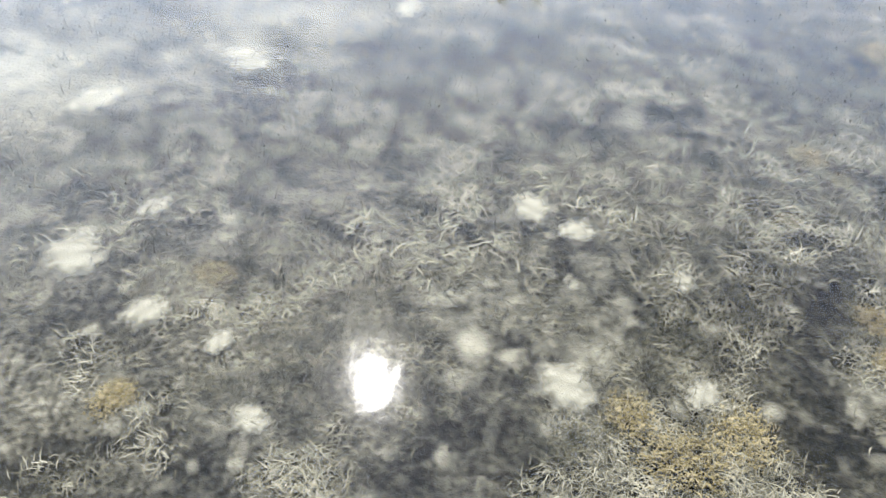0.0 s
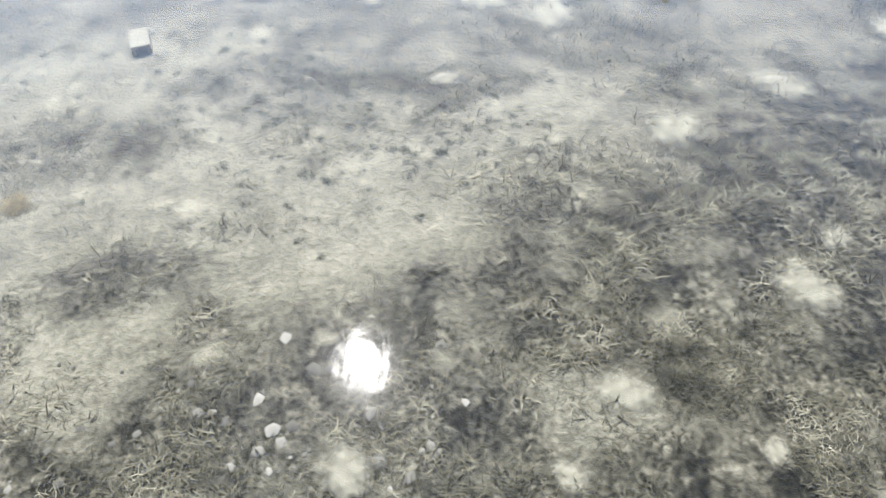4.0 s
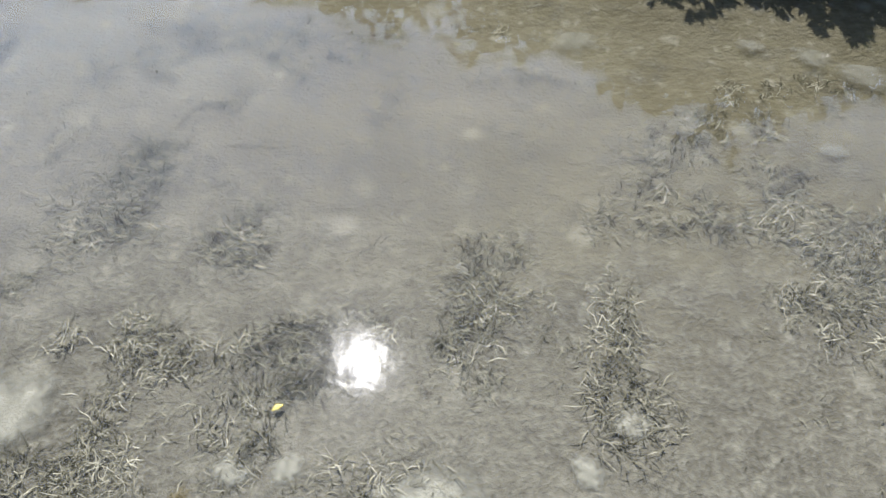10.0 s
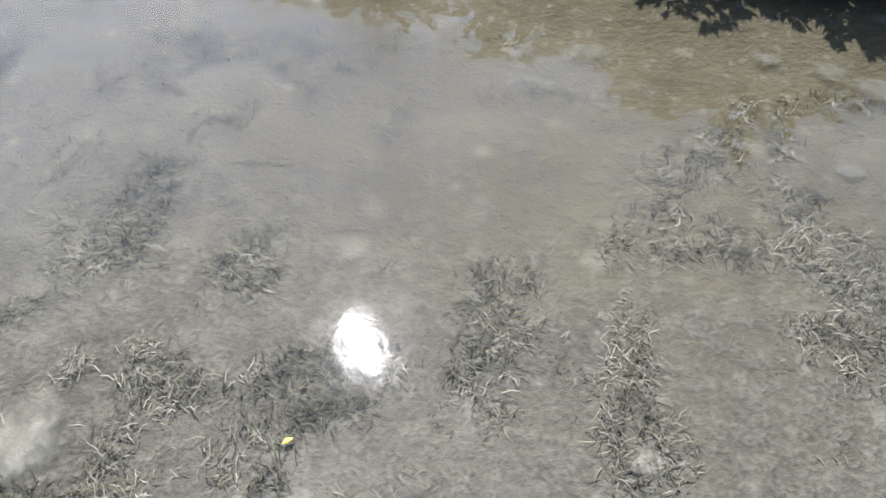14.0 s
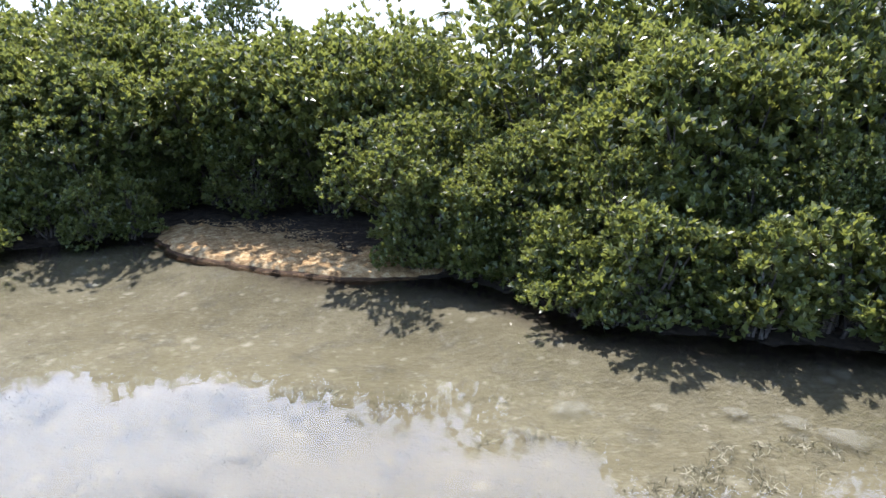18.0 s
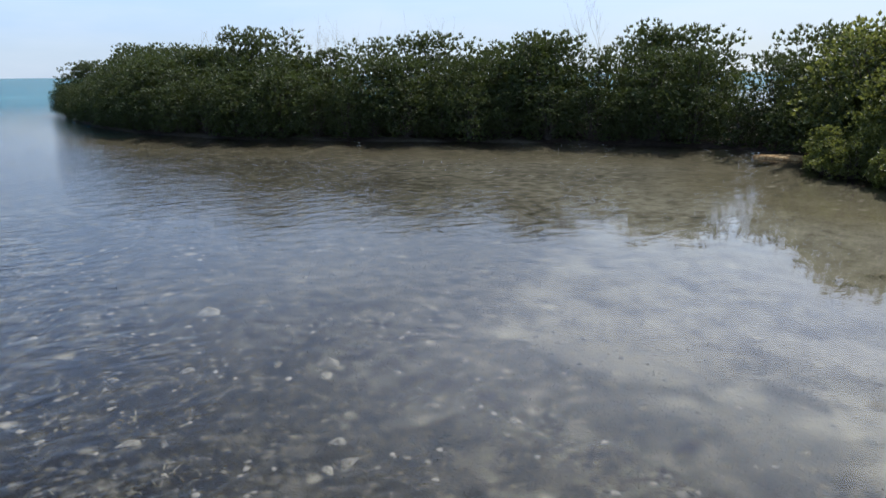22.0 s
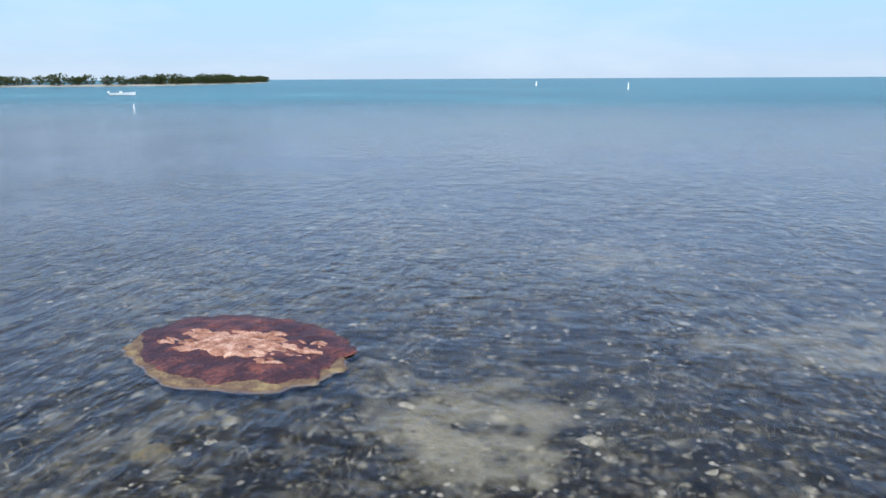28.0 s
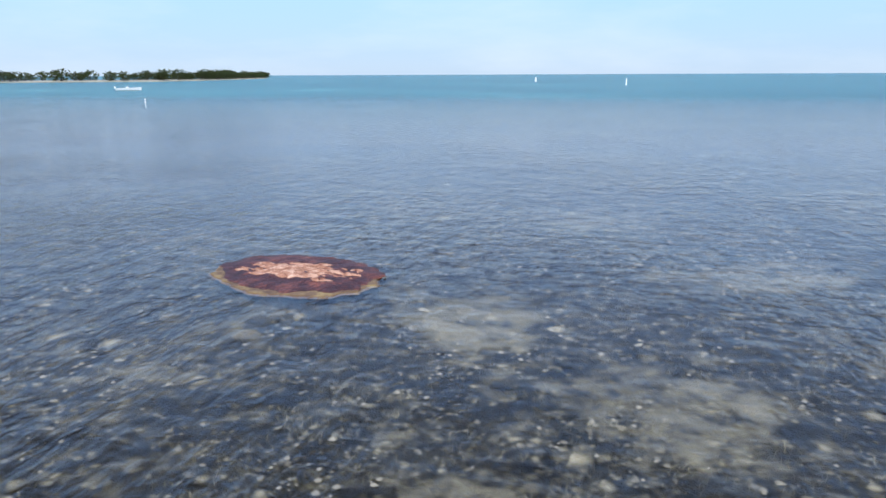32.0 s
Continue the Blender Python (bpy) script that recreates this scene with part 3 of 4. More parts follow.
def floor_height(x, y):
    d = land_distance(x, y)
    z = -0.31 + 0.05 * (fbm(x * 0.8, y * 0.8, 11) - 0.5) + 0.05 * (fbm(x * 4, y * 4, 12) - 0.5)
    z = z + smooth(-1.4, 0.0, d) * 0.27 + smooth(0, 1.6, d) * 0.22
    # floor raised under the floating mat to narrow the shadow seen below its edge
    z = z + 0.20 * smooth(2.1, 0.9, np.hypot((x - 8.47) / 1.2, y + 13.42))
    return z - 1.2 * smooth(40, 120, -d), d


gx, gy = axis(-13.0, 12.0, 0.13, 4400), axis(-23.0, 17.0, 0.13, 4400)
X, Y = np.meshgrid(gx, gy)
Z, D = floor_height(X, Y)
nx, ny = len(gx), len(gy)
idx = np.arange(nx * ny).reshape(ny, nx)
quads = np.stack([idx[:-1, :-1], idx[:-1, 1:], idx[1:, 1:], idx[1:, :-1]], -1).reshape(-1, 4)
ground = tagged(mesh_object("ground", np.stack([X, Y, Z], -1).reshape(-1, 3), quads, GROUND),
                "pale lime sand and grey mud sea floor with grass litter, dark soil under the trees", "sea floor", kind="structure")
col = ground.data.color_attributes.new("cover", "FLOAT_COLOR", "POINT")
rgba = np.ones((nx * ny, 4), np.float32)
SHOREBAND = smooth(-5.2, -2.2, D)
rgba[:, 0] = (grass_cover(X, Y) * (1 - 0.8 * SHOREBAND)).ravel()
rgba[:, 3] = SHOREBAND.ravel()
rgba[:, 1] = smooth(-0.45, 0.15, D).ravel()
rgba[:, 2] = (smooth(5.2, 6.9, Y) * (0.9 - 0.45 * smooth(9.3, 11.8, Y)) * smooth(-7, -3, X)).ravel()
col.data.foreach_set("color", rgba.ravel())

wx, wy = axis(-40.0, 20.0, 1.5, 4400), axis(-60.0, 24.0, 1.5, 4400)
WX, WY = np.meshgrid(wx, wy)
wi = np.arange(WX.size).reshape(WX.shape)
wq = np.stack([wi[:-1, :-1], wi[:-1, 1:], wi[1:, 1:], wi[1:, :-1]], -1).reshape(-1, 4)
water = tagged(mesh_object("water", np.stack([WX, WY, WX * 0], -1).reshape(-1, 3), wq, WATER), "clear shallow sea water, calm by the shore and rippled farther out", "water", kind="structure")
water.visible_shadow = False


# ---- seagrass ----
def seagrass(name, x0, x1, y0, y1, per_m2, size, seed, mat=BLADE, tight=0.045, thin=0.36, full=0.56):
    """Bent ribbon blades in tufts, thick where the cover is thick."""
    rng = np.random.default_rng(seed)
    n = int((x1 - x0) * (y1 - y0) * per_m2)
    px, py = rng.uniform(x0, x1, n), rng.uniform(y0, y1, n)
    clump = fbm(px * 2.6, py * 2.6, 21)
    keep = rng.random(n) < np.clip(grass_cover(px, py) * 1.1 + 0.08, 0, 1) * smooth(thin, full, clump)
    keep &= land_distance(px, py) < -1.2
    px, py = px[keep], py[keep]
    pz = floor_height(px, py)[0]
    blades = 10
    cx, cy, cz = (np.repeat(a, blades) for a in (px, py, pz))
    m = len(cx)
    cx, cy = cx + rng.normal(0, tight * size, m), cy + rng.normal(0, tight * size, m)
    yaw = rng.uniform(0, 2 * np.pi, m)
    length, width = rng.uniform(0.03, 0.10, m) * size, rng.uniform(0.0016, 0.0034, m) * size
    lean = rng.uniform(0.6, 1.5, m)
    curl = rng.uniform(-1.1, 1.1, m)
    vs = np.zeros((m, 6, 3))
    ux, uy = np.cos(yaw), np.sin(yaw)
    up = np.zeros(m)
    for s in range(3):
        w = width * (1.0, 0.9, 0.35)[s]
        for e, sign in enumerate((-1, 1)):
            vs[:, 2 * s + e] = np.stack([cx - uy * w * sign, cy + ux * w * sign, cz + up], -1)
        a = np.clip(lean + s * 0.5, 0, 1.65)
        cx, cy = cx + ux * np.sin(a) * length / 2, cy + uy * np.sin(a) * length / 2
        up = np.maximum(up + np.cos(a) * length / 2, 0.006)
        ux, uy = ux * np.cos(curl / 2) - uy * np.sin(curl / 2), ux * np.sin(curl / 2) + uy * np.cos(curl / 2)
    base = np.arange(m)[:, None] * 6
    q = np.concatenate([base + np.array([[0, 1, 3, 2]]), base + np.array([[2, 3, 5, 4]])])
    return tagged(mesh_object(name, vs.reshape(-1, 3), q, mat), "short grey-green seagrass blades with silt on the sea floor", "seagrass", kind="stuff")


seagrass("seagrass", -3.6, 9.0, 1.1, 6.2, 420, 0.72, 1)
seagrass("seagrass", -4.6, 6.6, 6.2, 11.6, 360, 1.15, 4, SILTED_BLADE, 0.035, 0.53, 0.62)
seagrass("seagrass", -4.6, 5.5, 5.8, 10.4, 150, 0.8, 9, SILTED_BLADE, 0.06, 0.40, 0.62)
seagrass("seagrass", 0.5, 9.0, 3.2, 6.6, 190, 1.25, 12)
seagrass("seagrass", 1.4, 7.6, 1.3, 4.4, 420, 0.58, 6)
seagrass("seagrass", -10.0, 1.5, -13.5, 4.0, 48, 1.1, 2)
seagrass("seagrass", 0.5, 12.0, -21.0, -8.0, 60, 1.0, 3)


# ---- mounds, stones and weed on the bottom ----
def lump(name, mat, radius, height, rough_amount, seed, rings=5, sides=14, ragged=0.0):
    """A low uneven heap: one mesh round its own base."""
    rng = random.Random(seed)
    ph = [rng.uniform(0, 9) for _ in range(6)]
    vs, fs = [(0, 0, height)], []
    for r in range(1, rings + 1):
        u = r / rings
        for s in range(sides):
            a = 2 * math.pi * s / sides
            edge = 1 + rough_amount * (0.5 * math.sin(2 * a + ph[0]) + 0.35 * math.sin(3 * a + ph[1]) + 0.3 * math.sin(5 * a + ph[2]) + 0.2 * math.sin(8 * a + ph[5]))
            edge += ragged * (rng.random() - 0.5) * 2 * u
            d = radius * u * (1 + (edge - 1) * u)
            z = height * (1 - u**1.2) + height * rough_amount * 0.35 * math.sin(5 * a * u + ph[3]) * math.sin(6 * u + ph[4]) * (1 - u) - 0.02 * (r == rings)
            vs.append((d * math.cos(a), d * math.sin(a), z))
    for s in range(sides):
        fs.append((0, 1 + s, 1 + (s + 1) % sides))
    for r in range(rings - 1):
        o = 1 + r * sides
        fs += [(o + s, o + sides + s, o + sides + (s + 1) % sides, o + (s + 1) % sides) for s in range(sides)]
    return mesh_object(name, vs, fs, mat)


def bottom_z(x, y):
    return float(floor_height(np.array([x]), np.array([y]))[0][0])


MOUNDS_BAY = [(2.5, 3.21, 0.14), (2.77, 3.6, 0.09), (4.75, 3.72, 0.1), (4.98, 3.58, 0.08), (3.39, 2.75, 0.06), (4.87, 2.64, 0.11), (3.01, 2.88, 0.09), (5.45, 3.27, 0.06), (2.86, 5.09, 0.16), (5.44, 2.66, 0.07), (0.3, 2.08, 0.1),
    (1.49, 2.52, 0.11), (2.11, 2.27, 0.06), (1.24, 2.1, 0.07), (0.54, 5.07, 0.09), (3.85, 5.9, 0.12), (3.62, 2.39, 0.07), (2.04, 4.52, 0.15), (2.51, 3.34, 0.08)]
MOUNDS_SHORE = [(0.25, 7.24, 0.18), (0.57, 6.76, 0.13), (-0.36, 6.33, 0.1), (0.78, 6.2, 0.2), (1.33, 6.01, 0.2), (2.21, 6.5, 0.24), (-1.03, 6.3, 0.18), (-0.13, 6.17, 0.1), (-0.8, 7.34, 0.07), (-0.52, 7.37, 0.07), 
    (0.93, 7.44, 0.07), (1.17, 7.71, 0.07), (3.0, 11.18, 0.2), (2.52, 11.28, 0.14), (1.09, 11.35, 0.26), (3.37, 10.97, 0.28), (2.84, 9.98, 0.12), (-2.03, 7.58, 0.2), (0.26, 8.71, 0.06)]
def make_mound_material(name, most):
    """Loose pale sand that thins out towards its edge."""
    m, n, l = material(name)
    v = obj_coords(n)
    at = n.new("ShaderNodeVertexColor")
    at.layer_name = "thick"
    f, g = noise_tex(n, l, v, 1.6, 3.5, 0.6), noise_tex(n, l, v, 14.0, 4.0, 0.6)
    k = math_node(n, l, "ADD", at.outputs["Color"], math_node(n, l, "MULTIPLY", math_node(n, l, "SUBTRACT", f, 0.5), 1.0))
    k = ramp(n, l, k, [(0.14, (0, 0, 0)), (0.72, (most, most, most))])
    c = ramp(n, l, math_node(n, l, "ADD", math_node(n, l, "MULTIPLY", f, 0.6), math_node(n, l, "MULTIPLY", g, 0.4)), [(0.3, (0.19, 0.18, 0.137)), (0.5, (0.27, 0.255, 0.20)), (0.7, (0.37, 0.352, 0.28))])
    d = n.new("ShaderNodeBsdfDiffuse")
    l.new(c, d.inputs["Color"])
    l.new(bump(n, l, g, 0.4, 0.05), d.inputs["Normal"])
    t = n.new("ShaderNodeBsdfTransparent")
    x = n.new("ShaderNodeMixShader")
    l.new(k, x.inputs[0])
    l.new(t.outputs[0], x.inputs[1])
    l.new(d.outputs[0], x.inputs[2])
    o = n.new("ShaderNodeOutputMaterial")
    l.new(x.outputs[0], o.inputs["Surface"])
    return m


LOOSE_SAND = make_mound_material("loose_sand", 1.0)
THIN_SAND = make_mound_material("thin_sand", 0.5)


def sand_mound(seed, mat, rings=8, sides=28):
    ob = lump("sand_mound", mat, 1.5, 0.17, 0.17, seed, rings, sides)
    thick = ob.data.color_attributes.new("thick", "FLOAT_COLOR", "POINT")
    vals = np.ones((1 + rings * sides, 4), np.float32)
    vals[1:, :3] = np.repeat(1 - np.arange(1, rings + 1) / rings, sides)[:, None]
    thick.data.foreach_set("color", vals.ravel())
    return ob


mound_kinds = [sand_mound(40 + k, LOOSE_SAND if k < 2 else THIN_SAND) for k in range(4)]
laid = set()
for i, (x, y, r) in enumerate(MOUNDS_BAY + MOUNDS_SHORE):
    r = r * 0.7 if y > 8.5 else r * 1.1 if y > 4.5 else r
    which = i % 2 + (2 if y > 8.5 else 0)
    ob = copy_thing(mound_kinds[which], Matrix()) if which in laid else mound_kinds[which]
    laid.add(which)
    ob.matrix_basis = pose(x, y, bottom_z(x, y) + 0.016, 0, 0, i * 67) @ Matrix.Diagonal((r * 1.15, r * 0.95, r * (0.25 if y > 8.5 else 0.6), 1))
    tagged(ob, "small pale mound of lime sand on the sea floor", "sand mound", "sand mounds on the sea floor")

stone_kinds = [lump("pale_stone", PALE_ROCK, 0.8, 0.45, 0.34, 60 + k, 4, 11, 0.12) for k in range(5)]
STONES = [(6.55, -12.95, 0.13), (4.81, -12.7, 0.17), (6.55, -12.4, 0.12), (3.65, -16.06, 0.12), (8.45, -24.1, 0.15), (-4.75, 2.2, 0.12), (-3.96, -0.95, 0.12), (-3.5, 0.6, 0.10), (-4.14, 0.1, 0.11), (-5.67, -0.33, 0.20),
          (-5.9, -0.82, 0.10), (-8.15, -1.0, 0.28), (-4.89, -2.48, 0.12), (-6.25, -1.7, 0.12), (-3.04, -7.74, 0.16), (-3.02, -6.44, 0.14), (-2.69, -4.73, 0.14), (-2.02, -5.83, 0.09), (-2.55, -9.57, 0.17), (-5.5, -4.3, 0.13),
          (-3.2, -9.15, 0.13), (-2.14, -8.66, 0.14), (-2.43, -9.33, 0.1), (-2.05, -9.57, 0.07), (-0.64, -8.93, 0.1), (-0.38, -9.92, 0.12), (-1.8, 5.6, 0.1)]
rng = random.Random(5)
places = [(x, y, r * 0.78) for x, y, r in STONES]
while len(places) < 290:
    if rng.random() < 0.6:
        x, y = rng.uniform(-13, 0.5), rng.uniform(-15, 2.5)
    else:
        x, y = rng.uniform(0.5, 13), rng.uniform(-27, -9)
    if math.hypot(x - 8.47, y + 13.42) > 1.6:
        places.append((x, y, rng.choice((0.03, 0.04, 0.05, 0.06, 0.09)) * rng.uniform(0.8, 1.25)))
for i, (x, y, r) in enumerate(places):
    k = stone_kinds[i % 5]
    ob = k if i < 5 else copy_thing(k, Matrix())
    ob.matrix_basis = pose(x, y, bottom_z(x, y), 0, 0, i * 53) @ Matrix.Diagonal((r * 1.2, r * 0.9, r * rng.uniform(0.6, 1.1), 1))
    tagged(ob, "pale rounded stone lying in dark seagrass", "stone", "pale stones on the sea floor")


def pebbles(name, x0, x1, y0, y1, n, seed):
    """Many small pale bits of shell and coral, too small to tell apart."""
    r = np.random.default_rng(seed)
    px, py = r.uniform(x0, x1, n), r.uniform(y0, y1, n)
    keep = (fbm(px * 1.3, py * 1.3, 77) > 0.42) & (np.hypot(px - 8.47, py + 13.42) > 1.5)
    px, py = px[keep], py[keep]
    pz, m = floor_height(px, py)[0], len(px)
    size = 0.009 + 0.034 * r.random(m) ** 2.5
    c = np.stack([px, py, pz], -1)
    turn = r.uniform(0, 6.28, m)
    vs = np.zeros((m, 6, 3))
    for k in range(5):
        a = turn + k * 1.2566
        e = size * r.uniform(0.6, 1.3, m)
        vs[:, k] = c + np.stack([np.cos(a) * e, np.sin(a) * e, np.zeros(m)], -1)
    vs[:, 5] = c + np.stack([np.zeros(m), np.zeros(m), size * r.uniform(0.4, 0.8, m)], -1)
    b = np.arange(m)[:, None] * 6
    t = np.concatenate([b + np.array([[k, (k + 1) % 5, 5]]) for k in range(5)])
    return tagged(mesh_object(name, vs.reshape(-1, 3), t, PEBBLE), "scattered pale shell and coral bits on the sea floor", "pebbles", kind="stuff")


pebbles("pebbles", -12, 1, -15, 3, 14000, 1)
pebbles("pebbles", 0.5, 13, -26, -8, 14000, 2)


def weed_clump(seed, count=800, fine=0.28):
    """A bush of short bent brown ribbons."""
    r = np.random.default_rng(seed)
    a, d = r.uniform(0, 2 * np.pi, count), np.sqrt(r.random(count)) * (0.75 + 0.25 * np.sin(3 * r.uniform(0, 6.3, count)))
    yaw, length, width = r.uniform(0, 2 * np.pi, count), r.uniform(0.2, 0.5, count) * fine, r.uniform(0.03, 0.07, count) * fine
    x, y, z = d * np.cos(a), d * np.sin(a), 0.22 * (1 - d**2) * r.uniform(0.3, 1.0, count)
    ux, uy = np.cos(yaw), np.sin(yaw)
    vs = np.zeros((count, 6, 3))
    for s in range(3):
        t = s / 2
        for e, sg in enumerate((-1, 1)):
            w = width * (1, 0.9, 0.35)[s] * sg
            vs[:, 2 * s + e] = np.stack([x + ux * length * t - uy * w, y + uy * length * t + ux * w, z + 0.16 * t * (1 - 0.8 * t) + 0.0 * w], -1)
    base = np.arange(count)[:, None] * 6
    q = np.concatenate([base + np.array([[0, 1, 3, 2]]), base + np.array([[2, 3, 5, 4]])])
    return vs.reshape(-1, 3), q


WEEDS = [(3.23, 3.15, 0.14), (5.13, 2.54, 0.17), (5.33, 2.34, 0.24), (5.56, 2.45, 0.2), (6.3, 4.3, 0.17), (6.43, 4.12, 0.12), (6.06, 3.79, 0.09), (3.04, 2.44, 0.13), (6.29, 3.11, 0.14), (6.26, 2.87, 0.12), 
    (-1.87, 3.6, 0.14), (2.06, 6.78, 0.12), (-1.0, 7.19, 0.09), (-2.1, -6.9, 0.22), (8.4, -11.7, 0.22), (3.07, 2.46, 0.1), (7.08, 5.49, 0.2), (-1.1, -6.2, 0.25), (-3.0, -6.5, 0.2)]
weed_kinds = [mesh_object("brown_seaweed_clump", *weed_clump(70 + k), BROWN_WEED) for k in range(3)]
for i, (x, y, r) in enumerate(WEEDS):
    k = weed_kinds[i % 3]
    ob = k if i < 3 else copy_thing(k, Matrix())
    ob.matrix_basis = pose(x, y, bottom_z(x, y) - 0.004, 0, 0, i * 83) @ Matrix.Diagonal((r, r * 0.8, r * 0.9, 1))
    tagged(ob, "loose clump of tan-brown seaweed on the sea floor", "seaweed", "seaweed clumps on the sea floor")

# a hollow concrete block, half sunk in the sand
BX, BY = -1.77, 5.39
block = thing("concrete_block", "weathered hollow concrete block half sunk in sand", "concrete block", at=pose(BX, BY, bottom_z(BX, BY) + 0.02, 3, -2, 24) @ Matrix.Scale(0.7, 4))
for nm, size, at in (("block_top", (0.20, 0.36, 0.035), (0, 0, 0.085)), ("block_side", (0.035, 0.36, 0.15), (-0.0825, 0, -0.009)), ("block_side", (0.035, 0.36, 0.15), (0.0825, 0, -0.009)),
                     ("block_web", (0.129, 0.035, 0.15), (0, 0.13, -0.009)), ("block_base", (0.20, 0.36, 0.03), (0, 0, -0.10))):
    part(nm, box_bm(*size, at, 0.008), CONCRETE, block)


# ---- mangroves ----
def leaves(centres, normals, rng, per, length, width, spread=0.9, simple=False):
    """Rosettes of folded oval leaves: vertices and quads."""
    m = len(centres) * per
    c, nrm = np.repeat(centres, per, 0), np.repeat(normals, per, 0)
    ang = rng.uniform(0, 2 * np.pi, m)
    ref = np.where(np.abs(nrm[:, 2:3]) < 0.9, np.array([[0, 0, 1.0]]), np.array([[1.0, 0, 0]]))
    u = np.cross(nrm, ref)
    u /= np.linalg.norm(u, axis=1, keepdims=True)
    v = np.cross(nrm, u)
    tilt = rng.uniform(0.25, 1.15, m)[:, None] * spread
    out = (u * np.cos(ang)[:, None] + v * np.sin(ang)[:, None]) * np.sin(tilt) + nrm * np.cos(tilt)
    side = np.cross(out, nrm)
    side /= np.linalg.norm(side, axis=1, keepdims=True) + 1e-9
    top = np.cross(side, out)
    ln, wd = (rng.uniform(0.75, 1.15, m) * length)[:, None], (rng.uniform(0.8, 1.15, m) * width)[:, None]
    c = c + out * ln * 0.12
    fold = top * wd * 0.45
    if simple:
        vs = np.stack([c - side * wd * 0.8, c + side * wd * 0.8, c + out * ln], 1)
        return vs.reshape(-1, 3), np.arange(m)[:, None] * 3 + np.array([[0, 1, 2]])
    vs = np.stack([c, c + out * ln * 0.5 - side * wd + fold, c + out * ln, c + out * ln * 0.5 + side * wd + fold], 1)
    q = np.arange(m)[:, None] * 4 + np.array([[0, 1, 2, 3]])
    return vs.reshape(-1, 3), q


def mangrove(name, seed, height, radius, rosettes, per, length, width, leaf=MANGROVE_LEAF, skirt=0.10, tall=0.0, lobe_count=30, simple=False):
    """Stems, prop roots and a crown of leafy lobes that reaches down to the water."""
    r = np.random.default_rng(seed)
    rr = random.Random(seed)
    tree = thing(name, "bushy green mangrove tree at the water's edge", "mangrove tree", "mangroves along the shore")
    stems, lobes = [], []
    n = lobe_count
    for i in range(n):
        a = 2.4 * i + rr.uniform(-0.5, 0.5)
        u = (i + 0.5) / n
        d = radius * (0.22 + 0.70 * math.sqrt(max(0.0, 1 - (1.7 * u - 0.65) ** 2))) * rr.uniform(0.6, 1.12)
        z = skirt + 0.15 + (height - skirt - 0.5) * u + rr.uniform(-0.15, 0.15)
        lr = rr.choice((0.24, 0.31, 0.38, 0.46)) * radius * rr.uniform(0.9, 1.15)
        lobes.append((d * math.cos(a), d * math.sin(a), max(z, skirt + 0.12), lr, lr * rr.uniform(0.65, 1.0)))
    for k in range(4):
        a = rr.uniform(0, 6.3)
        d = radius * rr.uniform(0.1, 0.5)
        lobes.append((d * math.cos(a), d * math.sin(a), height - rr.uniform(0.1, 0.5) + tall * rr.random(), radius * rr.uniform(0.18, 0.32), rr.uniform(0.25, 0.45)))
    for i, (x, y, z, lr, lh) in enumerate(lobes):
        b = (rr.uniform(-0.25, 0.25), rr.uniform(-0.25, 0.25), -0.35)
        mid = (x * 0.35 + rr.uniform(-0.1, 0.1), y * 0.35 + rr.uniform(-0.1, 0.1), z * 0.5)
        stems.append(tube([b, mid, (x * 0.8, y * 0.8, z * 0.85), (x, y, z + lh * 0.4)], [0.04, 0.03, 0.018, 0.006], 4))
        for j in range(1 if per > 6 else 0):
            a = rr.uniform(0, 6.3)
            e = (x + lr * 0.85 * math.cos(a), y + lr * 0.85 * math.sin(a), z + lh * rr.uniform(-0.2, 0.7))
            stems.append(tube([(x * 0.8, y * 0.8, z * 0.85), ((x * 0.8 + e[0]) / 2, (y * 0.8 + e[1]) / 2, (z * 0.85 + e[2]) / 2 + 0.06), e], [0.018, 0.012, 0.005], 4))
    vs, fs = join_tubes(stems)
    mesh_object("trunk", vs, fs, BARK, tree)
    for i in range(6 if per > 6 else 0):
        a = i * 1.05 + rr.uniform(-0.2, 0.2)
        d = rr.uniform(0.4, 0.95) * radius * 0.7
        c, s = math.cos(a), math.sin(a)
        vs, fs = tube([(0.05 * c, 0.05 * s, rr.uniform(0.5, 0.9)), (d * 0.5 * c, d * 0.5 * s, 0.5), (d * 0.85 * c, d * 0.85 * s, 0.15), (d * c, d * s, -0.4)], [0.024, 0.022, 0.018, 0.014], 5)
        mesh_object("prop_root", vs, fs, BARK, tree)
    weights = np.array([lb[3] ** 2 for lb in lobes])
    pick = r.choice(len(lobes), rosettes, p=weights / weights.sum())
    lb = np.array(lobes)[pick]
    d = r.normal(size=(rosettes, 3))
    d[:, 2] += 0.4
    d /= np.linalg.norm(d, axis=1, keepdims=True)
    shell = (0.50 + 0.58 * r.random(rosettes) ** 0.7)[:, None]
    wob = (0.85 + 0.5 * fbm(d[:, 0] * 3 + pick * 7.1, d[:, 1] * 3 + d[:, 2] * 3, 5))[:, None]
    c = lb[:, :3] + d * shell * wob * lb[:, 3:4] * np.stack([np.ones(rosettes), np.ones(rosettes), lb[:, 4] / lb[:, 3]], 1)
    c[:, 2] = np.maximum(c[:, 2], skirt * (0.3 + 0.9 * r.random(rosettes)))
    nrm = d * 0.55 + np.array([0, 0, 0.75]) + r.normal(0, 0.22, (rosettes, 3))
    nrm /= np.linalg.norm(nrm, axis=1, keepdims=True)
    vs, q = leaves(c, nrm, r, per, length, width, simple=simple)
    mesh_object("crown", vs, q, leaf, tree, smooth=False)
    return tree


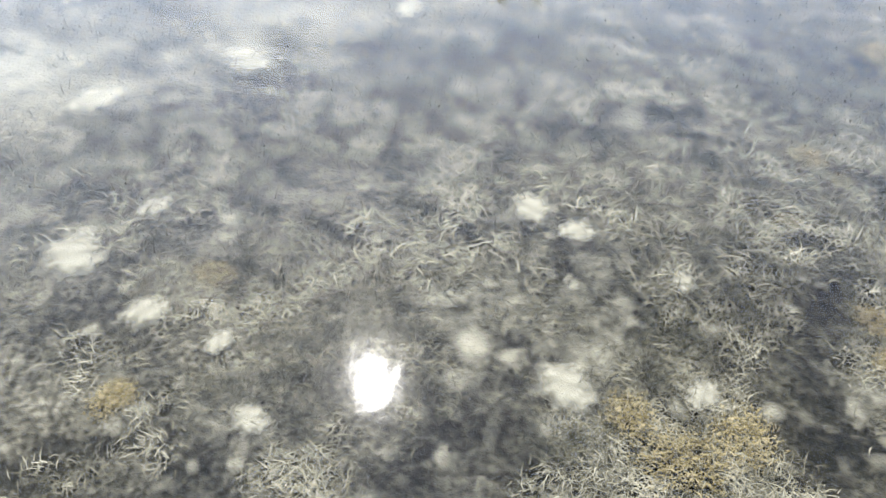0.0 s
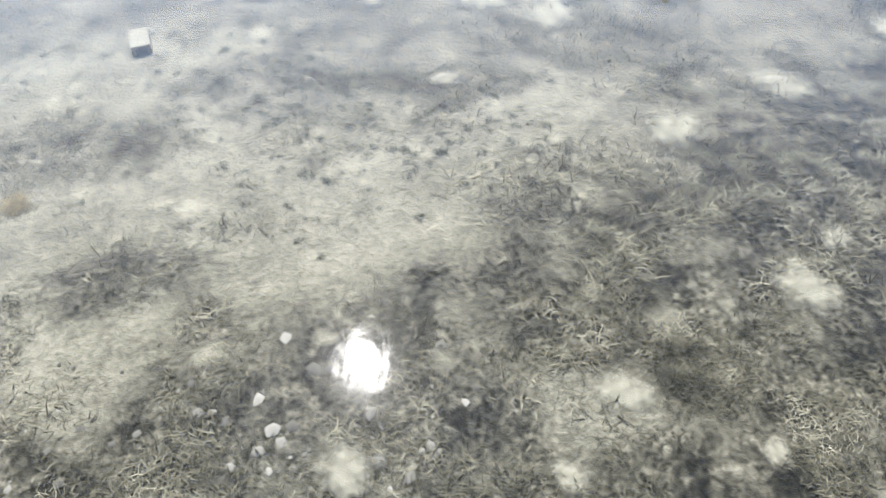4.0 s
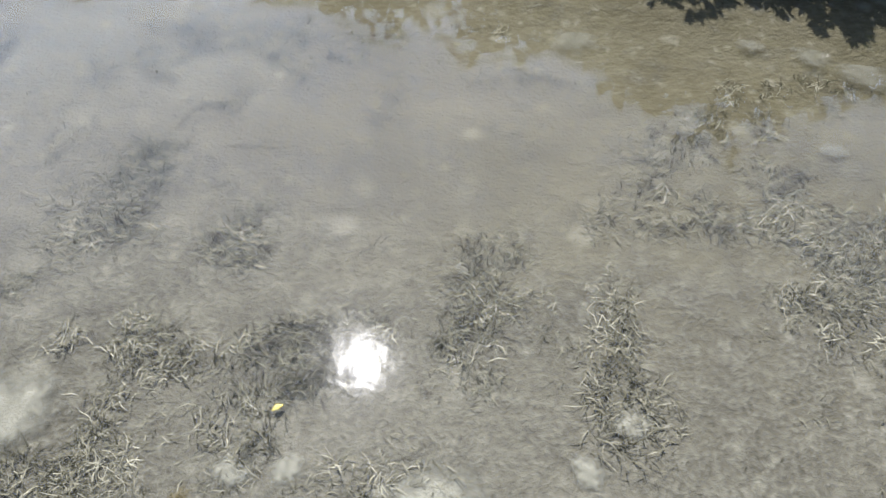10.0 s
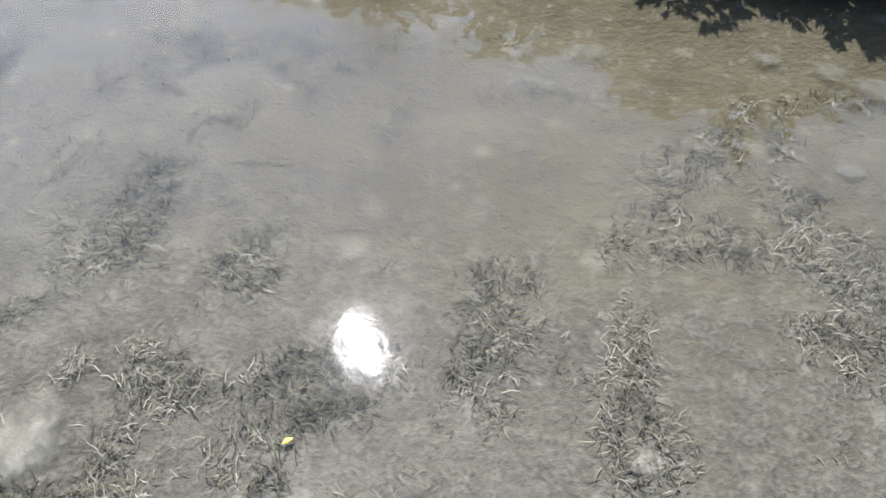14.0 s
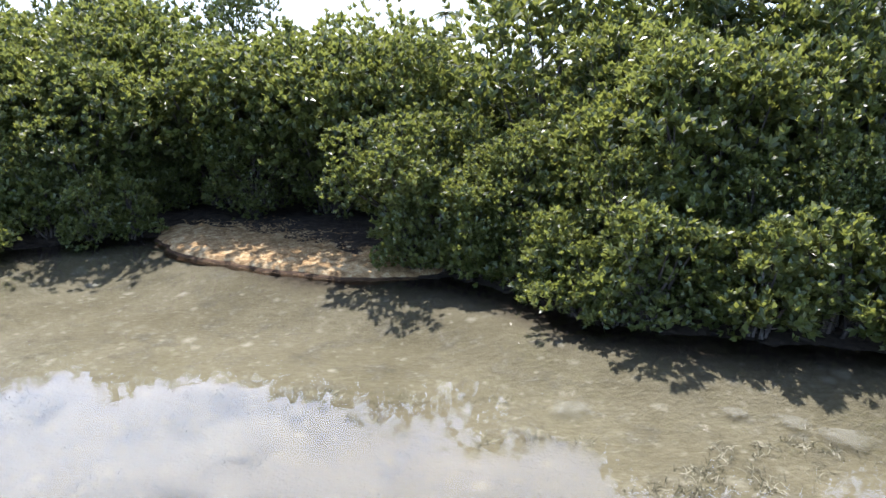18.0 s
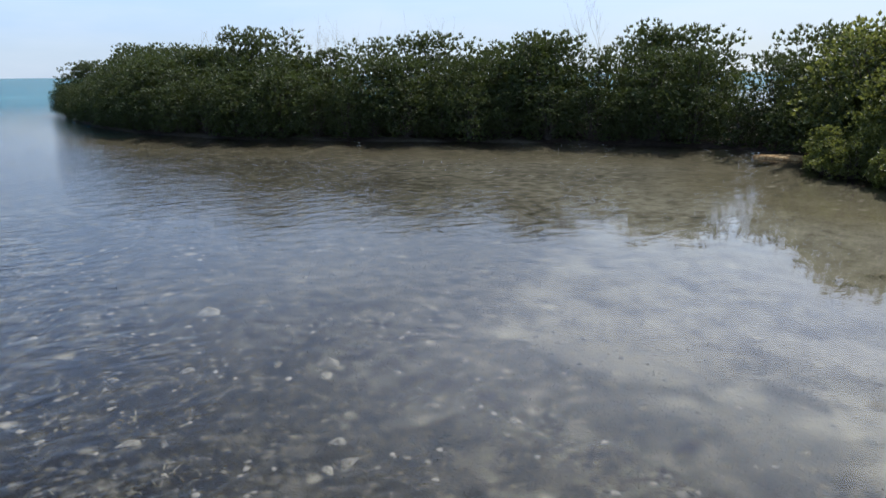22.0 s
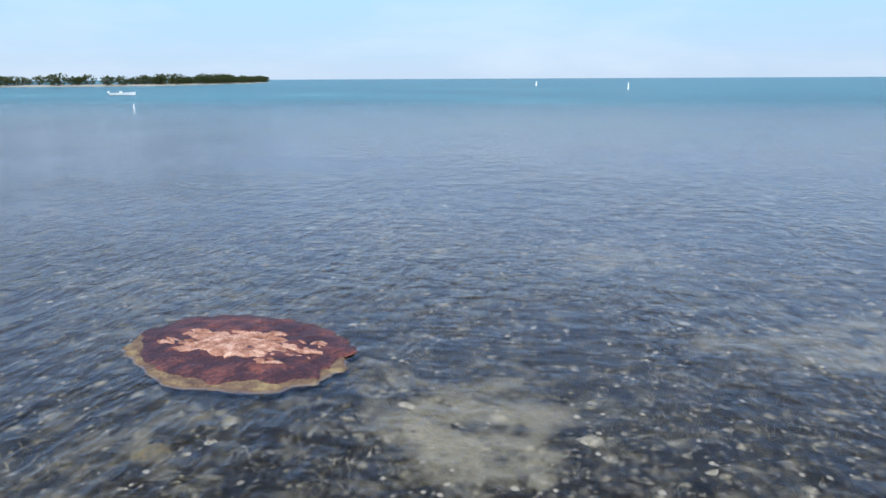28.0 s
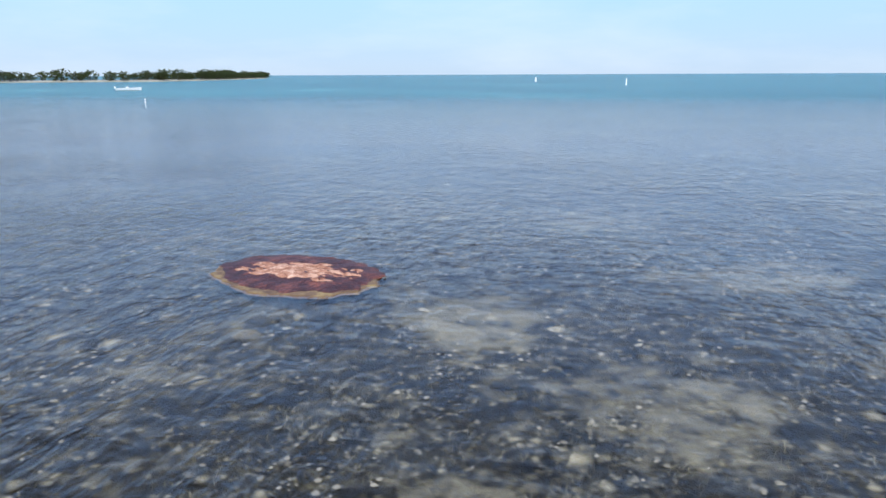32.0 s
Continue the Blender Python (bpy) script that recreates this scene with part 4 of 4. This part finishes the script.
near_kinds = [mangrove("mangrove_tree", 100 + k, (2.9, 3.3, 3.7, 3.1)[k], (1.35, 1.5, 1.4, 1.6)[k], 2150, 6, 0.138, 0.034, tall=(0.0, 0.15, 0.3, 0.1)[k]) for k in range(4)]
bush_kinds = [mangrove("mangrove_bush", 110 + k, (1.7, 2.0, 2.2)[k], (0.95, 0.85, 1.05)[k], 760, 6, 0.150, 0.037, lobe_count=16, skirt=0.05) for k in range(3)]
arch_kinds = [mangrove("mangrove_tree", 115 + k, (2.9, 3.1)[k], (1.5, 1.6)[k], 2000, 6, 0.13, 0.036, skirt=(0.9, 1.1)[k]) for k in range(2)]
far_kinds = [mangrove("mangrove_tree", 120 + k, (3.5, 4.0, 4.3)[k], (1.9, 2.1, 2.2)[k], 1700, 5, 0.19, 0.060, FEATHERY_LEAF, skirt=0.03, tall=0.35, simple=True) for k in range(3)]
low_kinds = [mangrove("mangrove_tree", 130 + k, 4.2, 3.4, 130, 5, 0.8, 0.26, FEATHERY_LEAF) for k in range(2)]


def along_shore(step, inset, first, last, seed):
    """Places beside the waterline between two of its points, pushed inland."""
    r = random.Random(seed)
    out = []
    for (ax, ay), (bx, by) in zip(SHORE[first:last], SHORE[first + 1:last + 1]):
        length = math.hypot(bx - ax, by - ay)
        nxx, nyy = (by - ay) / length, -(bx - ax) / length
        k = max(1, round(length / step))
        for i in range(k):
            t = (i + 0.5 + r.uniform(-0.25, 0.25)) / k
            d = inset + r.uniform(-0.3, 0.3)
            out.append((ax + (bx - ax) * t + nxx * d, ay + (by - ay) * t + nyy * d))
    return out


used = set()


def plant(kinds, x, y, r, low=0.9, high=1.12):
    k = r.choice(kinds)
    m = pose(x, y, max(0.0, bottom_z(x, y)) - 0.03, 0, 0, r.uniform(0, 360)) @ Matrix.Scale(r.uniform(low, high), 4) @ Matrix.Diagonal((r.uniform(0.88, 1.2), r.uniform(0.88, 1.2), 1, 1))
    m = m @ Matrix.Scale(0.93 if kinds is far_kinds else 1.0 if kinds is arch_kinds else 0.65, 4)
    if k.name in used:
        return copy_thing(k, m @ Matrix.Diagonal((1 / k.scale[0], 1 / k.scale[1], 1 / k.scale[2], 1)))
    used.add(k.name)
    k.matrix_basis = m
    return k


rng = random.Random(11)
for inset, step, lo, hi in ((0.65, 0.72, 0.66, 0.92), (1.75, 1.0, 0.58, 0.74), (3.2, 1.6, 1.12, 1.3), (5.4, 2.4, 1.55, 1.75)):
    for x, y in along_shore(step, inset, 2, 15, int(inset * 10)):
        beach = -5.5 < x < -0.9 and y < 17.5
        if x < 8.5 and not beach and y > 10:
            k = (1.2 if x > 3.4 else 1.06) if inset < 3 and x > 1.6 else (0.70 if -5.6 < x < 0.9 and inset > 3 else 1.08 if x < -4 and inset > 3 else 1.08 if x > 0.3 and 3 < inset < 4 else 1.0)
            plant(bush_kinds if inset < 1 else near_kinds, x, y, rng, lo * k, hi * k)
for x, y, size in ((-0.45, 14.9, 1.0), (0.1, 14.6, 1.05)):
    plant(bush_kinds, x, y, rng, size * 0.96, size * 1.04)
for x, y, size in ((-0.2, 16.2, 0.9), (0.6, 15.0, 0.8), (-0.5, 17.3, 0.95), (1.3, 18.2, 1.9), (-1.4, 19.3, 0.95), (-2.8, 19.7, 0.9), (-4.2, 19.9, 0.9), (-5.6, 19.2, 0.95), (-2.2, 21.3, 0.9), (-4.4, 21.5, 0.9), (-6.2, 18.0, 0.85)):
    plant(near_kinds, x, y, rng, size * 0.96, size * 1.04)
plant(arch_kinds, -0.9, 15.75, rng, 0.62, 0.66)
for x, y in ((-3.9, 18.7), (-2.7, 18.4), (-1.5, 18.0), (-5.0, 18.9), (-3.2, 19.4), (-2.0, 19.0)):
    plant(arch_kinds, x, y, rng, 0.95, 1.05)
for inset, step, lo, hi in ((1.2, 1.4, 0.46, 0.62), (2.6, 2.0, 0.70, 0.92), (5.2, 2.7, 0.90, 1.10)):
    for x, y in along_shore(step, inset, 15, 22, int(inset * 7)):
        if not (-14.2 < x < -12.0 and y < 20):
            plant(far_kinds, x, y, rng, lo, hi)
for x, y in along_shore(5.0, 8.0, 2, 20, 77):
    if x < 14 and y > 16:
        plant(far_kinds, x, y, rng, *((0.82, 1.0) if x < -10 else (0.6, 0.75)))


# ---- beach wrack ----
def heap(name, cx, cy, rx, ry, turn, height, z0, mat, seed, n=60, parent=None, label="", lumps=0.5, uneven=0.28, skirt=0.05):
    """A bed of piled weed: a bumpy sheet with a thick, ragged edge."""
    rings, sides = n // 3, n * 2
    u, a = np.meshgrid(np.linspace(0, 1, rings), np.arange(sides) / sides * 2 * np.pi, indexing="ij")
    edge = 1 + uneven * ((fbm(np.cos(a) * 1.6 + seed, np.sin(a) * 1.6 + 3, seed, 3) - 0.5) * 2 + (fbm(np.cos(a) * 7 + seed, np.sin(a) * 7 + 3, seed + 2, 3) - 0.5) * 0.9)
    x, y = u * edge * rx * np.cos(a), u * edge * ry * np.sin(a)
    h = height * (1 - u**4) * (1 - lumps + 2 * lumps * fbm(x * 5, y * 5, seed + 5, 4))
    c, s = math.cos(radians(turn)), math.sin(radians(turn))
    vs = np.stack([cx + x * c - y * s, cy + x * s + y * c, z0 + h], -1)
    vs[-1, :, 2] = z0 - skirt
    i = np.arange(rings * sides).reshape(rings, sides)
    j = np.roll(i, -1, 1)
    q = np.stack([i[:-1], i[1:], j[1:], j[:-1]], -1).reshape(-1, 4)
    return mesh_object(name, vs.reshape(-1, 3), q, mat, parent, label)


wrack = thing("seaweed_wrack", "bank of dry orange-tan seaweed washed up under mangroves", "seaweed wrack", at=pose(-2.85, 16.42, 0.0))
heap("dry_weed", 0, 0.05, 2.95, 1.62, -27, 0.10, 0.05, WRACK, 7, 110, wrack, "", 0.6, 0.14)
heap("wet_edge", 0.0, 0.0, 3.05, 1.70, -27, 0.05, 0.0, WET_WRACK, 7, 90, wrack, "dark wet weed at the waterline", 0.5, 0.14)
rv, rq = weed_clump(301, 3000, 0.11)
strands = mesh_object("loose_weed", rv * np.array([2.6, 1.6, 0.25]), rq, WRACK, wrack, "loose dry weed strands")
strands.matrix_basis = pose(0, 0.2, 0.13, 0, 0, -27)
wrack_far = thing("seaweed_wrack", "small grey-tan bank of weed in a gap of the mangroves", "seaweed wrack", at=pose(-12.7, 18.7, 0.0))
heap("dry_weed", 0, -0.2, 1.0, 0.4, 15, 0.07, 0.05, WRACK, 9, 50, wrack_far)

# ---- the floating mat ----
mat_thing = thing("seaweed_mat", "floating mat of maroon seaweed with a dry tan middle", "seaweed mat", at=pose(8.47, -13.42, 0.0, 0, 0, -12))
heap("rim", 0.0, 0.02, 1.32, 0.92, 0, 0.024, 0.006, MAT_RIM, 15, 110, mat_thing, "yellow-brown rim at the waterline", 0.4, 0.13, 0.03)
heap("wet_weed", 0.02, -0.06, 1.28, 0.85, 0, 0.045, 0.020, MAT_DARK, 16, 130, mat_thing, "dark maroon wet weed", 0.75, 0.16, 0.012)
r3 = random.Random(33)
for k in range(190):
    x, y = r3.gauss(0.05, 0.40), r3.gauss(0.05, 0.15)
    if abs(x) < 0.95 and abs(y) < 0.42:
        w = r3.choice((0.05, 0.07, 0.10, 0.15, 0.22)) * (1.25 - abs(x) * 0.8)
        heap("dry_weed", x, y + 0.10 * x, w, w * r3.uniform(0.25, 0.5), r3.uniform(-22, 22), 0.026, 0.040 + 0.014 * (1 - abs(x)), MAT_DRY, 40 + k, 18, mat_thing, "bleached tan dry weed", 0.9, 0.8, 0.02)


# ---- palms and bare trees behind the shore ----
def palm(seed, height):
    r = random.Random(seed)
    tree = thing("palm_tree", "tall coconut palm far behind the mangroves", "palm tree", "palms behind the shore")
    lean = r.uniform(-0.6, 0.6)
    top = Vector((lean, 0, height))
    vs, fs = tube([(0, 0, -0.2), (lean * 0.2, 0, height * 0.4), (lean * 0.6, 0, height * 0.75), top], [0.16, 0.12, 0.1, 0.09], 8)
    mesh_object("trunk", vs, fs, BARK, tree)
    for i in range(20):
        a, lift, ln = i * 2.4, r.uniform(-0.3, 1.1), r.uniform(1.7, 2.4)
        d = Vector((math.cos(a), math.sin(a), 0))
        pts = [top + d * ln * t + Vector((0, 0, lift * t * ln * 0.6 - 0.9 * t * t * ln * 0.7)) for t in (0, 0.2, 0.4, 0.6, 0.8, 1.0)]
        side = d.cross(Vector((0, 0, 1)))
        vs, fs = [], []
        for j in range(5):
            for k in range(7):
                p = pts[j].lerp(pts[j + 1], k / 7)
                for sg in (-1, 1):
                    w = ln * 0.34 * math.sin(0.35 + 2.5 * (j + k / 7) / 5)
                    o = len(vs)
                    tip = p + side * sg * w + d * 0.14 - Vector((0, 0, 0.35 * w))
                    vs += [p, p + d * 0.13, tip]
                    fs.append((o, o + 1, o + 2))
        mesh_object("frond", [tuple(v) for v in vs], fs, PALM_LEAF, tree, smooth=False)
    return tree


def bare_tree(seed, height, name="bare_tree", label="leafless grey twiggy shrub above the mangroves"):
    r = random.Random(seed)
    tree = thing(name, label, "bare tree", "bare trees behind the shore")
    tubes = []

    def grow(p, d, ln, rad, depth):
        q = p + d * ln * 0.5 + Vector((r.uniform(-1, 1), r.uniform(-1, 1), 0)) * ln * 0.08
        e = p + d * ln
        tubes.append(tube([p, q, e], [rad, rad * 0.8, rad * 0.6], 5 if depth > 1 else 4))
        if depth:
            for _ in range(3):
                nd = (d + Vector((r.uniform(-1, 1), r.uniform(-1, 1), r.uniform(-0.1, 0.7))) * 0.55).normalized()
                grow(e if r.random() < 0.6 else q, nd, ln * r.uniform(0.55, 0.8), rad * 0.55, depth - 1)

    grow(Vector((0, 0, -0.2)), Vector((r.uniform(-0.1, 0.1), r.uniform(-0.1, 0.1), 1)).normalized(), height * 0.42, 0.022, 4)
    vs, fs = join_tubes(tubes)
    mesh_object("branch", vs, fs, DEAD_WOOD, tree)
    return tree


for i, (x, y, h) in enumerate(((-5.8, 104, 9.8), (-10.8, 103, 7.4), (-0.6, 104, 7.6), (23.2, 48.2, 5.4))):
    palm(200 + i, h).matrix_basis = pose(x, y, 0.2, 0, 0, i * 77)
for i, (x, y, h) in enumerate(((-2.6, 20.5, 4.1), (1.0, 19.5, 4.2), (-34.5, 10.5, 5.6), (-33, 12, 5.2), (-40, 6.5, 5.2), (-28.5, 15.5, 5.3), (-24, 20.5, 5.1), (-31, 13.5, 5.4))):
    bare_tree(220 + i, h).matrix_basis = pose(x, y, 0.15, 0, 0, i * 50)
for x, y, s in ((-12.5, 41, 1.5), (-15.6, 34.8, 1.4), (4.6, 17.8, 1.1), (-37.8, 8.4, 1.1), (-25.0, 25.5, 1.05), (-24, 17.5, 1.05)):
    t = plant(far_kinds, x, y, rng, s, s + 0.02)

# ---- far island, boat and marks out on the water ----
isle = [(330, -240), (251, -276), (200, -304), (212, -380), (242, -490), (300, -640)]
iv, fi = [], []
for i, (x, y) in enumerate(isle):
    for k, (o, z) in enumerate(((-4, -0.4), (3, 0.2), (10, 0.6), (60, 0.6), (64, -0.4))):
        iv.append((x + o * 0.72, y - o * 0.62 + 0.0, z))
    if i:
        b = (i - 1) * 5
        fi += [(b + k, b + 5 + k, b + 6 + k, b + 1 + k) for k in range(4)]
tagged(mesh_object("island", iv, fi, PALE_ROCK), "low sandy island far across the water", "island", kind="structure")
r2 = random.Random(9)
for (ax, ay), (bx, by) in zip(isle, isle[1:]):
    ln = math.hypot(bx - ax, by - ay)
    for i in range(max(3, int(ln / 3.4))):
        t = (i + r2.random()) / max(3, int(ln / 3.4))
        d = r2.uniform(6, 24)
        k = r2.choice(low_kinds)
        m = pose(ax + (bx - ax) * t + d * 0.72, ay + (by - ay) * t - d * 0.62, 0.7, 0, 0, r2.uniform(0, 360)) @ Matrix.Scale(r2.uniform(0.7, 1.1), 4)
        if k.name in used:
            copy_thing(k, m)
        else:
            used.add(k.name)
            k.matrix_basis = m
        
boat = thing("motor_boat", "small white open motor boat lying on the far channel", "boat", at=pose(90.5, -127.5, 0.0, 0, 0, -155) @ Matrix.Scale(0.68, 4))
hv, hf = [], []
for i in range(9):
    u = i / 8
    w = 1.15 * (1 - max(0, (u - 0.45) / 0.55) ** 2.2) + 0.02
    sheer = 0.62 + 0.3 * u * u
    x = -3.3 + 6.6 * u
    hv += [(x, -w, sheer), (x + 0.0, -w * 0.86, 0.1), (x, 0, -0.22 + 0.25 * u**3), (x, w * 0.86, 0.1), (x, w, sheer), (x, w * 0.88, sheer), (x, w * 0.8, 0.32), (x, -w * 0.8, 0.32), (x, -w * 0.88, sheer)]
    if i:
        b = (i - 1) * 9
        hf += [(b + k, b + (k + 1) % 9, b + 9 + (k + 1) % 9, b + 9 + k) for k in range(9)]
hf += [tuple(range(8, -1, -1))]
mesh_object("hull", hv, hf, WHITE_PAINT, boat, smooth=False)
part("console", box_bm(0.7, 0.8, 0.75, (-0.4, 0, 0.69), 0.06), WHITE_PAINT, boat)
part("windscreen", box_bm(0.04, 0.75, 0.35, (-0.08, 0, 1.22), 0.01), DARK_TRIM, boat)
part("seat", box_bm(0.5, 0.9, 0.4, (-1.5, 0, 0.52), 0.05), WHITE_PAINT, boat)
outboard = part("outboard_motor", box_bm(0.45, 0.4, 0.6, (-3.55, 0, 0.85), 0.08), WHITE_PAINT, boat)
part("motor_leg", box_bm(0.2, 0.14, 0.85, (-3.55, 0, 0.13), 0.03), DARK_TRIM, outboard)


def spar(name, label, at, height, width, band):
    ob = thing(name, label, "buoy", at=at)
    vs, fs = tube([(0, 0, -0.5), (0, 0, 0.0), (0, 0, height * 0.25), (0, 0, height * 0.28), (0, 0, height)], [width * 1.5, width * 1.7, width * 1.5, width, width * 0.85], 12)
    fs.append(tuple(range(48, 60)))
    mesh_object("pillar", vs, fs, WHITE_PAINT, ob)
    if band:
        vs, fs = tube([(0, 0, height * 0.42), (0, 0, height * 0.62)], [width * 1.04, width * 1.0], 12)
        mesh_object("band", vs, fs, BOAT_BLUE, ob, "dark blue band")
        vs, fs = tube([(0, 0, height), (0, 0, height * 1.12)], [width * 0.7, width * 0.5], 10)
        fs.append(tuple(range(10, 20)))
        mesh_object("cap", vs, fs, DARK_TRIM, ob, "dark cap")
    return ob


spar("buoy", "white spar buoy with a dark band on the flat", pose(50.0, -72.0, 0, 3, 2, 0), 0.42, 0.06, True)
spar("channel_marker", "tall white channel marker pole far out", pose(-3.0, -190, 0), 1.6, 0.12, False)
spar("channel_marker", "white channel marker pole near the horizon", pose(26.0, -277, 0), 1.6, 0.2, False)


# ---- small things on the sandy bottom ----
tuft_kinds = [mesh_object("algae_tuft", *weed_clump(90 + k, 26, 1.0), TUFT) for k in range(3)]
r4 = random.Random(44)
spots = []
while len(spots) < 290:
    a, b = r4.gauss(0, 0.62), r4.gauss(0, 0.62)
    kind = r4.random()
    if kind < 0.3:
        x, y = 0.55 + 0.8 * a - 0.3 * b, 4.35 + 0.5 * a + 0.4 * b
    elif kind < 0.8:
        x, y = -0.45 + 0.9 * a, 5.1 + 0.85 * b
    else:
        x, y = -1.6 + 1.2 * a, 4.6 + 1.2 * b
    if 1.6 < y < 6.2:
        spots.append((x, y, r4.uniform(0.02, 0.05)))
for i, (x, y, r) in enumerate(spots):
    k = tuft_kinds[i % 3]
    ob = k if i < 3 else copy_thing(k, Matrix())
    ob.matrix_basis = pose(x, y, bottom_z(x, y) + 0.002, 0, 0, i * 71) @ Matrix.Diagonal((r, r, r * 1.3, 1))
    tagged(ob, "small dark tuft of algae on bare sand", "algae tuft", "algae tufts on the sand")
lv, lf = tube([(0, 0, 0), (0.03, 0.004, 0.006), (0.06, 0, 0.002)], [0.004, 0.02, 0.003], 8)
lv = [(v[0], v[1], v[2] * 0.2) for v in lv]
leaf_ob = mesh_object("fallen_leaf", lv, lf, plain("yellow_leaf", (0.62, 0.50, 0.10), 0.5, 0.2, 0.0, 30.0))
leaf_ob.matrix_basis = pose(-0.66, 7.68, bottom_z(-0.66, 7.68) + 0.035, 6, 0, 35)
tagged(leaf_ob, "single yellow fallen leaf lying on grass litter", "leaf")
